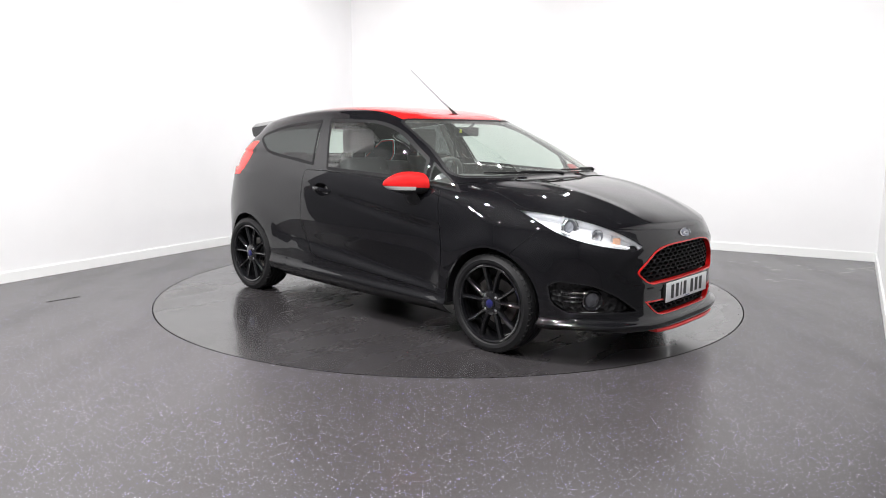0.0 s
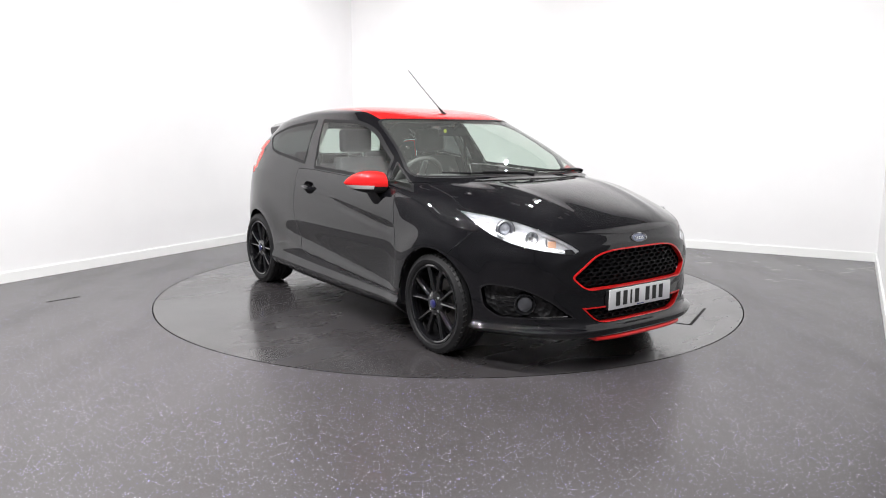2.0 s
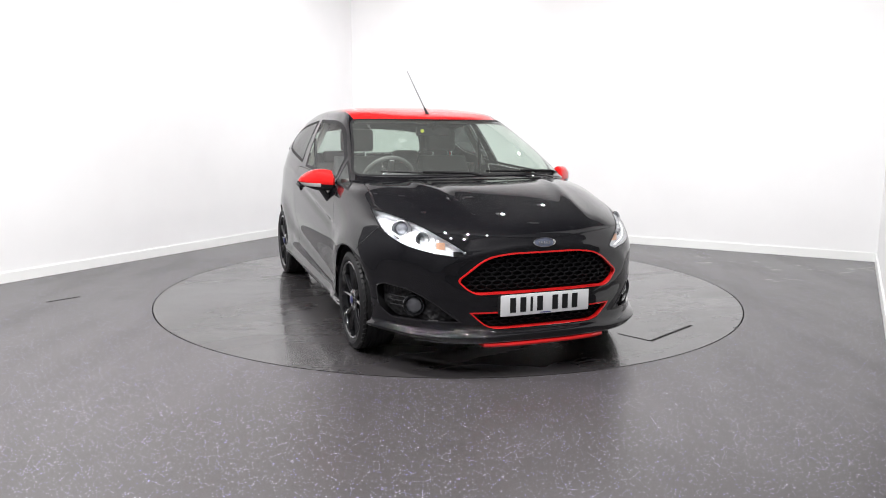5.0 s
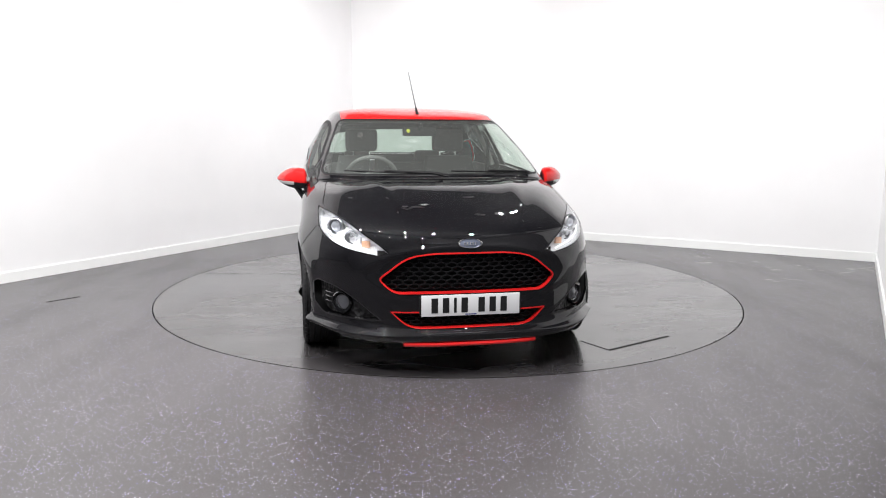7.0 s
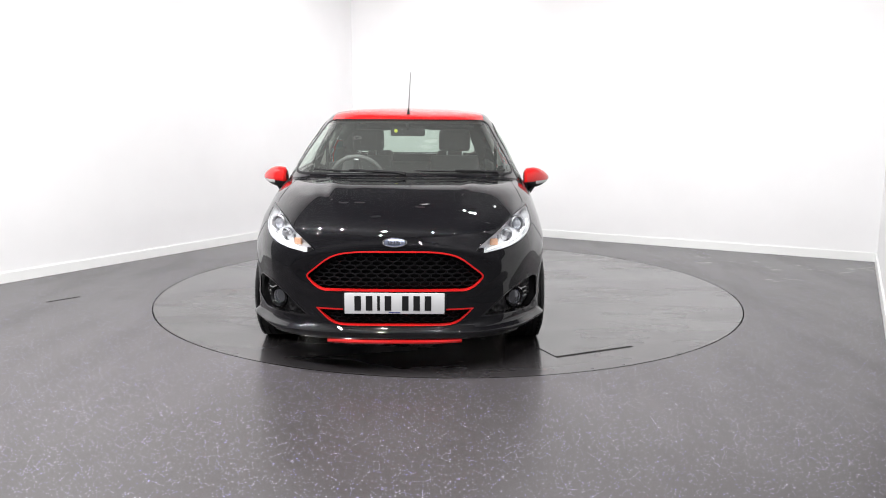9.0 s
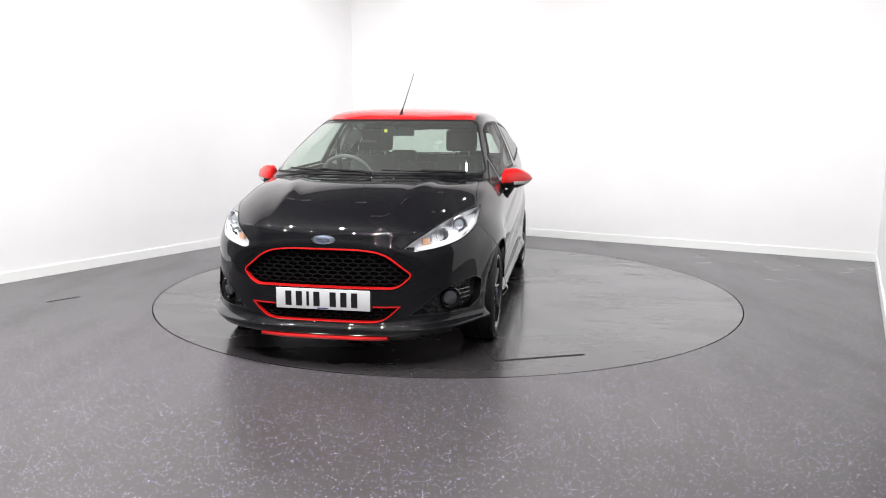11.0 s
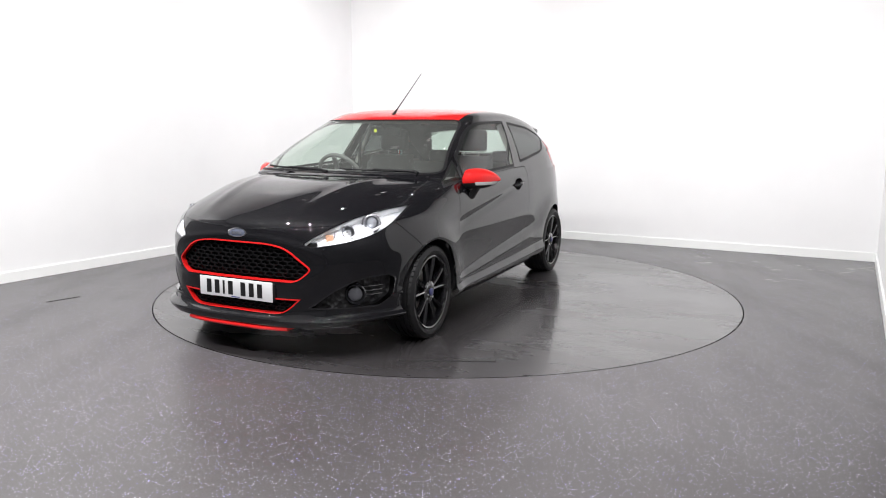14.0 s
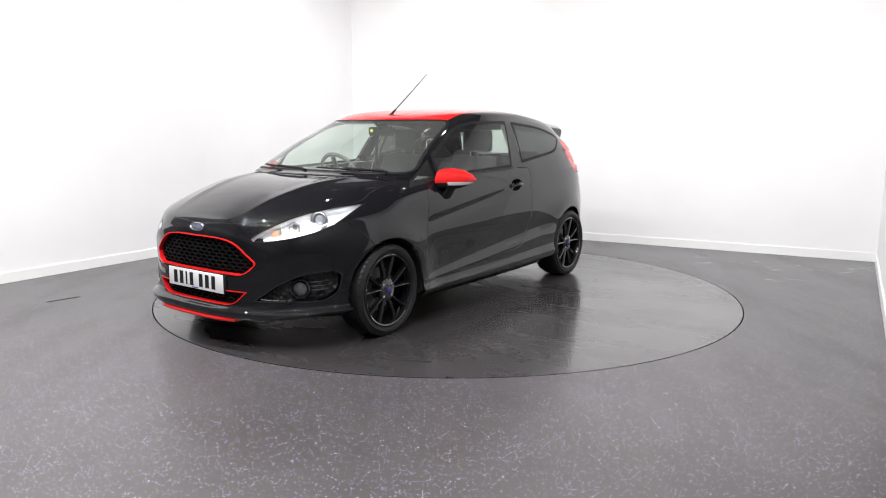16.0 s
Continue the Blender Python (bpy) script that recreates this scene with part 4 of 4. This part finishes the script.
def build_car():
    car = tagged(new("car"), "glossy black three-door hatchback with red roof, mirrors and grille trim", "car")
    bm = body_mesh()
    region = bm.faces.layers.int.new("region")
    names = ["body"]

    def mark(name, faces):
        if name not in names:
            names.append(name)
        k = names.index(name)
        for f in faces:
            f[region] = k
        return faces

    def of(*wanted):
        ks = [names.index(w) for w in wanted if w in names]
        return [f for f in bm.faces if f[region] in ks]

    def sided(s, wanted=("body",), lim=0.25):
        return [f for f in of(*wanted) if f.normal.y * s > lim]

    def ring(name, gap, poly, r, axes, faces, width=0.005, seg=4):
        got = mark(gap, clip(bm, rounded(poly, r, seg), axes, faces))
        r = [max(0.004, k - width) for k in r] if isinstance(r, list) else max(0.004, r - width)
        if signed_area(poly) < 0:
            poly = poly[::-1]
            r = r[::-1] if isinstance(r, list) else r
        return mark(name, clip(bm, rounded(inset(poly, width), r, seg), axes, got))

    for s in (1, -1):
        tag = "left" if s > 0 else "right"
        diag = ((0.70711, -0.70711 * s, 0), 2)
        for cx in (WHEEL_X, -WHEEL_X):
            poly = [(cx + ARCH_R * math.cos(a * math.pi / 18), WHEEL_Z + ARCH_R * math.sin(a * math.pi / 18)) for a in range(36)]
            mark("opening", clip(bm, poly, (0, 2), sided(s)))
        lamp = [(0.415, 0.836), (0.59, 0.820), (0.764, 0.793), (0.918, 0.748), (1.049, 0.684), (1.10, 0.648), (1.06, 0.624), (0.863, 0.650), (0.728, 0.678), (0.622, 0.714)]
        ring("headlight_" + tag, "gap_headlight_" + tag, lamp, [0.01, 0.05, 0.08, 0.08, 0.05, 0.01, 0.03, 0.08, 0.06, 0.06], diag,
             [f for f in of("body") if f.normal.y * s > 0.03 and f.calc_center_median().x > 1.2], 0.004, 2)
        fog = [(0.570, 0.440), (0.62, 0.468), (0.80, 0.455), (0.94, 0.398), (1.085, 0.292), (0.68, 0.284), (0.59, 0.335)]
        ring("fog_opening_" + tag, "fog_trim_" + tag, fog, [0.02, 0.03, 0.06, 0.06, 0.01, 0.03, 0.04], diag,
             [f for f in of("body") if f.normal.y * s > 0.03 and f.calc_center_median().x > 1.4], 0.007, 3)
        quarter, bend = [(-0.510, 1.340), (-0.425, 1.015), (-1.02, 1.085), (-1.205, 1.20), (-1.17, 1.238), (-0.93, 1.302)], [0.02, 0.02, 0.10, 0.03, 0.03, 0.3]
        ring("quarter_glass_" + tag, "seal_quarter_" + tag, quarter, bend, (0, 2), sided(s), 0.020)
        window, bend = [(-0.425, 1.344), (-0.270, 0.990), (0.672, 0.950), (0.640, 1.092), (0.32, 1.270), (0.10, 1.332)], [0.02, 0.02, 0.02, 0.03, 0.25, 0.2]
        ring("door_glass_" + tag, "seal_door_" + tag, window, bend, (0, 2), sided(s), 0.020)
        small = [(0.675, 1.075), (0.705, 0.935), (0.975, 0.902)]
        ring("front_quarter_glass_" + tag, "seal_front_" + tag, small, 0.015, (0, 2), sided(s), 0.010)
        door, bend = [(-0.505, 0.985), (-0.545, 0.60), (-0.44, 0.36), (0.84, 0.285), (0.885, 0.50), (0.828, 0.905), (0.60, 0.945), (-0.27, 0.985)], [0.02, 0.2, 0.15, 0.04, 0.1, 0.02, 0.02, 0.01]
        ring("door_" + tag, "gap_door_" + tag, door, bend, (0, 2), sided(s), 0.0045)
        cup = [(-0.285 + 0.076 * math.cos(k * math.pi / 10), 0.853 + 0.044 * math.sin(k * math.pi / 10) - 0.006 * math.cos(k * math.pi / 10)) for k in range(20)]
        mark("handle_opening", clip(bm, cup, (0, 2), sided(s, ("door_" + tag,))))
        tail = [(0.340, 1.185), (0.46, 1.175), (0.70, 0.94), (0.66, 0.89), (0.42, 0.91), (0.34, 1.04)]
        ring("tail_light_" + tag, "gap_tail_" + tag, tail, 0.02, ((-0.70711, -0.70711 * s, 0), 2),
             [f for f in of("body") if f.normal.y * s > 0.05 and f.calc_center_median().x < -1.0], 0.004, 3)
    front = [f for f in of("body") if f.normal.x > 0.12 and f.calc_center_median().x > 0.0 and f.calc_center_median().z > 0.98]
    ring("windscreen", "seal_screen", [(-0.735, 0.985), (0.735, 0.985), (0.580, 1.343), (-0.580, 1.343)], [0.05, 0.05, 0.05, 0.05], (1, 2), front, 0.010)
    rear = [f for f in of("body") if f.normal.x < -0.12 and f.calc_center_median().x < -1.2 and f.calc_center_median().z > 0.9]
    ring("rear_glass", "seal_rear", [(-0.62, 1.035), (0.62, 1.035), (0.50, 1.31), (-0.50, 1.31)], 0.08, (1, 2), rear, 0.012)
    roof = rounded([(0.36, 0.560), (-0.45, 0.552), (-1.40, 0.50), (-1.40, -0.50), (-0.45, -0.552), (0.36, -0.560)], [0.03, 0.3, 0.05, 0.05, 0.3, 0.03], 4)
    mark("roof", clip(bm, roof, (0, 1), [f for f in of("body") if f.normal.z > 0.4 and f.calc_center_median().z > 1.33]))
    nose = [f for f in of("body") if f.normal.x > 0.1 and f.calc_center_median().x > 1.3]
    grille = [(-0.20, 0.647), (-0.33, 0.628), (-0.476, 0.510), (-0.40, 0.437), (0.40, 0.437), (0.476, 0.510), (0.33, 0.628), (0.20, 0.647)]
    ring("grille_opening", "grille_trim", grille, [0.06, 0.08, 0.03, 0.09, 0.09, 0.03, 0.08, 0.06], (1, 2), nose, 0.008, 5)
    lower = [(-0.415, 0.345), (-0.32, 0.255), (0.32, 0.255), (0.415, 0.345)]
    ring("lower_opening", "lower_trim", lower, [0.006, 0.06, 0.06, 0.006], (1, 2), [f for f in of("body") if f.normal.x > 0.1 and f.calc_center_median().x > 1.3], 0.0065)
    bonnet = [(0.0, 0.712), (0.40, 0.690), (0.50, 0.700), (0.735, 0.840), (0.70, 0.945), (0.66, 0.968), (-0.66, 0.968), (-0.70, 0.945), (-0.735, 0.840), (-0.50, 0.700), (-0.40, 0.690)]
    ring("bonnet", "gap_bonnet", bonnet, 0.02, (1, 2), [f for f in of("body") if f.normal.x > 0.02 and f.calc_center_median().x > 0.8], 0.0035, 3)
    bumper = [(1.395, 0.60), (1.545, 0.745), (2.3, 0.745), (2.3, 0.05), (1.36, 0.05), (1.30, 0.40)]
    ring("front_bumper", "gap_bumper", bumper, 0.004, (0, 2), [f for f in of("body") if f.calc_center_median().x > 1.1], 0.004, 2)

    sides = {}
    for name in names:
        faces = of(name)
        if not faces or "opening" in name:
            continue
        plain = name.replace("_left", "").replace("_right", "")
        side = "left" if name.endswith("left") else "right"
        if plain == "headlight":
            build_headlamp(car, bm, faces, 1 if side == "left" else -1)
        elif plain.startswith("gap"):
            for some in islands(faces):
                skin("shut_line", patch(bm, some, -0.004), GAP, car)
            if plain in ("gap_headlight", "gap_bonnet", "gap_bumper"):
                for rolled in rolled_edges(patch(bm, faces), 0.0028, 0.0016):
                    part("panel_edge", rolled, BLACK, car, sharp=0)
        elif plain.startswith("seal"):
            for some in islands(faces):
                skin("window_seal", patch(bm, some, 0.0015), SEAL, car)
        elif plain in ("grille_trim", "lower_trim"):
            part(plain, deepen(patch(bm, faces, 0.005), Vector((-0.03, 0, 0))), RED, car, "glossy red grille surround", sharp=40)
        elif plain == "fog_trim":
            part(plain, deepen(patch(bm, faces, 0.002), Vector((-0.03, 0, 0))), GLOSS, car, sharp=40)
        else:
            mat = {"roof": RED, "windscreen": SCREEN, "rear_glass": REAR_GLASS, "quarter_glass": PRIVACY, "tail_light": TAIL_RED}.get(plain) or (SIDE_GLASS if "glass" in plain else BLACK)
            label = {"roof": "glossy red roof panel", "quarter_glass": "dark tinted rear quarter window", "tail_light": "red tail light", "windscreen": "faintly green windscreen"}.get(plain, "")
            parent = sides.get(side, car) if plain in ("door_glass",) else car
            o = skin(plain, patch(bm, faces), mat, parent, label)
            sides[name] = o
            if "glass" in plain or plain == "windscreen":
                o.visible_shadow = False
            if plain == "tail_light":
                skin("lamp_back", patch(bm, faces, -0.02), PLASTIC, car)
            if plain == "roof":
                skin("headliner", patch(bm, faces, -0.03), LINING, car, "light grey headliner")
    for side in ("left", "right"):
        sides["door_glass_" + side].parent = sides["door_" + side]
    # openings at the fog lamps
    for side, s in (("left", 1), ("right", -1)):
        faces = of("fog_opening_" + side)
        pan = new("fog_lamp_recess")
        pan.parent = car
        b = patch(bm, faces, -0.045)
        part("recess_panel", b, MESH_PLASTIC, pan, "black textured fog lamp surround", sharp=0)
        fog = new("fog_lamp")
        fog.parent = pan
        fog.matrix_basis = Matrix.Translation((1.812, 0.655 * s, 0.362)) @ Matrix.Rotation(s * 0.55, 4, "Z")
        b = bmesh.new()
        lathe(b, [(0.062, -0.045), (0.060, -0.008), (0.055, -0.002), (0.050, -0.008), (0.043, -0.02), (0.040, -0.035)], 36, "x")
        b2 = part("bezel", b, GLOSS, pan, "gloss black fog lamp bezel")
        b2.matrix_basis = fog.matrix_basis
        b = bmesh.new()
        lathe(b, [(0.041, -0.03), (0.036, -0.018), (0.018, -0.010), (0.001, -0.008)], 28, "x")
        b2 = part("fog_lens", b, LENS, pan, "clear fog lamp lens")
        b2.matrix_basis = fog.matrix_basis
        b = bmesh.new()
        lathe(b, [(0.044, -0.024), (0.040, -0.014), (0.037, -0.020)], 28, "x")
        b2 = part("fog_rim", b, CHROME, pan)
        b2.matrix_basis = fog.matrix_basis
        bpy.data.objects.remove(fog)
        for k in range(3):
            b = bmesh.new()
            tube(b, [(1.665 - 0.004 * k, 0.735 * s, 0.350 + 0.024 * k), (1.735, 0.705 * s, 0.352 + 0.024 * k), (1.775, 0.68 * s, 0.353 + 0.024 * k)], 0.0045, 6)
            part("fin", b, GLOSS, pan)
    # inside of the grilles; near-black sheets stand in for the shade behind the mesh
    ins = inset(grille[::-1] if signed_area(grille) < 0 else grille, 0.012)
    part("grille_mesh", honeycomb(ins, 0.056, 0.029, 0.02, 0.022, nose_x), SEAL, car, "black honeycomb grille", smooth=False)
    part("grille_shade", sheet(steps(-0.47, 0.47, 16), steps(0.43, 0.65, 4), 0.05, nose_x), GAP, car)
    ins = inset(lower if signed_area(lower) > 0 else lower[::-1], 0.010)
    part("lower_grille_mesh", honeycomb(ins, 0.056, 0.026, 0.02, 0.022, nose_x), SEAL, car, "black honeycomb lower grille", smooth=False)
    part("lower_grille_shade", sheet(steps(-0.42, 0.42, 16), steps(0.25, 0.35, 3), 0.05, nose_x), GAP, car)
    # number plate with plain bars
    plate = new("number_plate")
    plate.parent, plate.matrix_basis = car, pose(2.040, 0, 0.3765)
    b = bmesh.new()
    box(b, (-0.006, -0.26, -0.0555), (0.0, 0.26, 0.0555), 0.002, 2)
    part("plate", b, WHITE_PLATE, plate, "white number plate with plain black bars")
    y = -0.208
    for k in range(7):
        b = bmesh.new()
        wide = 0.014 if k == 2 else 0.034
        box(b, (0.0005, y, -0.038), (0.0015, y + wide, 0.040))
        part("bar", b, INK, plate, smooth=False)
        y += wide + (0.056 if k == 3 else 0.025)
    b = bmesh.new()
    box(b, (0.0005, -0.03, -0.051), (0.0012, 0.03, -0.046))
    part("bar", b, BLUE, plate, smooth=False)
    b = bmesh.new()
    box(b, (1.96, -0.27, 0.33), (2.034, 0.27, 0.425), 0.006)
    part("plate_holder", b, PLASTIC, car)
    # badge
    badge = new("badge")
    badge.parent, badge.matrix_basis = car, Matrix.Translation((2.006, 0, 0.692)) @ Matrix.Rotation(radians(-22), 4, "Y")
    oval = Matrix.Diagonal((1, 1, 0.40, 1))
    b = bmesh.new()
    lathe(b, [(0.066, -0.008), (0.065, 0.004), (0.060, 0.006), (0.055, 0.003), (0.054, 0.001)], 40, "x", oval)
    part("oval_rim", b, CHROME, badge, "chrome oval rim")
    b = bmesh.new()
    lathe(b, [(0.055, 0.001), (0.03, 0.003), (0.001, 0.0035)], 40, "x", oval)
    part("oval_field", b, BADGE_DARK, badge, "dark oval badge field")
    b = bmesh.new()
    for yy, w in ((-0.030, 0.006), (-0.016, 0.008), (0.0, 0.007), (0.014, 0.007), (0.028, 0.006)):
        box(b, (0.003, yy - w / 2, -0.007), (0.0055, yy + w / 2, 0.006), 0.001, 1)
    box(b, (0.003, -0.034, -0.010), (0.005, 0.032, -0.0085))
    part("emblem", b, CHROME, badge, "plain chrome shapes")
    # lip and splitter
    def blade(z0, z1, half, out, deep):
        b = bmesh.new()
        rows = []
        for y in steps(-half, half, 28):
            x = nose_x(y, 0.205) + out - 0.012 * (abs(y) / half) ** 4
            rows.append([b.verts.new(p) for p in ((x - deep, y, z0), (x - 0.004, y, z0), (x, y, (z0 + z1) / 2), (x - 0.004, y, z1), (x - deep, y, z1))])
        for p, q in zip(rows, rows[1:]):
            for i in range(5):
                b.faces.new((p[i], p[(i + 1) % 5], q[(i + 1) % 5], q[i]))
        b.faces.new(rows[0])
        b.faces.new(rows[-1])
        bmesh.ops.recalc_face_normals(b, faces=b.faces[:])
        return b
    part("lip", blade(0.170, 0.188, 0.352, 0.010, 0.10), RED, car, "glossy red front lip")
    part("splitter", blade(0.190, 0.200, 0.66, 0.002, 0.12), GLOSS, car, "gloss black front splitter")
    bm.free()
    # wheels and arch liners
    for x in (WHEEL_X, -WHEEL_X):
        for s in (1, -1):
            build_wheel(car, pose(x, s * (0.845 if x > 0 else 0.834), WHEEL_Z, 0, 0, 0 if s > 0 else 180), x > 0)
            b = bmesh.new()
            rows = []
            for a in steps(radians(-8), radians(188), 28):
                c, sn = math.cos(a), math.sin(a)
                rows.append([b.verts.new((x + c * k, s * y, WHEEL_Z + sn * k)) for k, y in ((ARCH_R + 0.002, 0.848 - (0.065 if x > 0 else 0.10) * max(0.0, c * (1 if x > 0 else -1)) ** 0.7), (ARCH_R + 0.006, 0.72), (ARCH_R + 0.01, 0.60), (0.03, 0.60))])
            for p, q in zip(rows, rows[1:]):
                for i in range(3):
                    b.faces.new((p[i], p[i + 1], q[i + 1], q[i]))
            bmesh.ops.recalc_face_normals(b, faces=b.faces[:])
            part("arch_liner", b, PLASTIC, car)
    for s in (1, -1):
        build_mirror(car, s)
        # door handle in its cup
        d = sides["door_left" if s > 0 else "door_right"]
        b = bmesh.new()
        lathe(b, [(0.078, 0.004), (0.074, -0.010), (0.055, -0.030), (0.001, -0.036)], 32, "y", Matrix.Diagonal((1.0, s, 0.60, 1)))
        o = part("handle_cup", b, GLOSS, d)
        o.matrix_basis = pose(-0.285, s * 0.8455, 0.853, 0, 4, 0)
        b = bmesh.new()
        tube(b, [(-0.375, s * 0.842, 0.862), (-0.35, s * 0.862, 0.862), (-0.285, s * 0.872, 0.858), (-0.22, s * 0.864, 0.850), (-0.195, s * 0.842, 0.846)], 0.013, 10, taper=[0.012, 0.014, 0.0135, 0.014, 0.012])
        part("handle", b, BLACK, d, "body-coloured pull handle")
    # spoiler
    b = bmesh.new()
    rows = []
    for y in steps(-0.56, 0.56, 20):
        k = 1 - 0.35 * (abs(y) / 0.56) ** 5
        xe = -1.44 - 0.20 * k
        z0, z1 = roof_z(-1.22, y) + 0.004, roof_z(-1.36, y) + 0.008
        z2 = z1 - 0.10 * (-1.36 - xe)
        rows.append([b.verts.new(p) for p in ((-1.20, y, z0 - 0.004), (-1.36, y, z1), (xe, y, z2), (xe - 0.008, y, z2 - 0.020), (xe + 0.015, y, z2 - 0.075), (-1.36, y, z1 - 0.10))])
    for p, q in zip(rows, rows[1:]):
        for i in range(6):
            b.faces.new((p[i], p[(i + 1) % 6], q[(i + 1) % 6], q[i]))
    b.faces.new(rows[0])
    b.faces.new(rows[-1])
    bmesh.ops.recalc_face_normals(b, faces=b.faces[:])
    part("roof_spoiler", b, BLACK, car, "black roof spoiler")
    # aerial
    aerial = new("aerial")
    aerial.parent = car
    b = bmesh.new()
    tube(b, [(0.222, 0, 1.372), (0.195, 0, 1.395), (0.15, 0, 1.428)], 0.01, 12, taper=[0.016, 0.010, 0.006])
    part("aerial_base", b, PLASTIC, aerial)
    b = bmesh.new()
    tube(b, [(0.155, 0, 1.424), (-0.05, 0, 1.572), (-0.251, 0, 1.721)], 0.004, 6, taper=[0.0055, 0.0042, 0.0035])
    part("aerial_rod", b, AERIAL, aerial, "thin grey whip aerial")
    # wipers, cowl and washer jets
    for y0, y1, yp in ((-0.10, -0.58, 0.02), (0.58, 0.08, 0.62)):
        wiper = new("wiper")
        wiper.parent = car
        def on(y, up):
            x = 1.105 - 0.19 * (abs(y) / 0.7) ** 2.4
            return Vector((x - up * 1.75, y, 0.990 + up * 1.0))
        b = bmesh.new()
        tube(b, [on(y0 + (y1 - y0) * t, 0.002 + 0.012 * t) + Vector((0.010, 0, 0.010)) for t in steps(0, 1, 8)], 0.006, 6)
        part("blade", b, SEAL, wiper)
        b = bmesh.new()
        tube(b, [on(yp, -0.010) + Vector((0.02, 0, 0.012)), on((yp + y0) / 2, -0.004) + Vector((0.016, 0, 0.018)), on((y0 + y1) / 2, 0.007) + Vector((0.012, 0, 0.018))], 0.008, 8, taper=[0.013, 0.009, 0.006])
        part("arm", b, SEAL, wiper)
    for y in (0.253, -0.253):
        b = bmesh.new()
        box(b, (1.378, y - 0.014, 0.924), (1.412, y + 0.014, 0.941), 0.006, 2)
        part("washer_jet", b, PLASTIC, car)
    build_interior(car)
    return car


SEAL = material("window_rubber", (0.008, 0.008, 0.009), 0.5, spec=0.2)
REAR_GLASS = glass("rear_window_glass", (0.55, 0.63, 0.58))
MESH_PLASTIC = material("textured_plastic", (0.012, 0.012, 0.013), 0.4)
_n, _l, _b = nodes_of(MESH_PLASTIC)
_v = _n.new("ShaderNodeTexVoronoi")
_v.inputs["Scale"].default_value = 38
_l.new(_n.new("ShaderNodeTexCoord").outputs["Object"], _v.inputs["Vector"])
bump(MESH_PLASTIC, _v.outputs["Distance"], 0.9, 0.012)
BADGE_DARK = material("badge_field", (0.16, 0.18, 0.25), 0.2, 0.6, 0.8)
AERIAL = material("aerial_metal", (0.16, 0.16, 0.17), 0.4, 0.4)
car = build_car()


def motions():
    rows = [(0.5 * k, turn_at(0.5 * k)) for k in range(33)]
    walk(turntable, rows)
    walk(car, [(t, m @ Matrix.Translation(-OFFSET)) for t, m in rows])


motions()
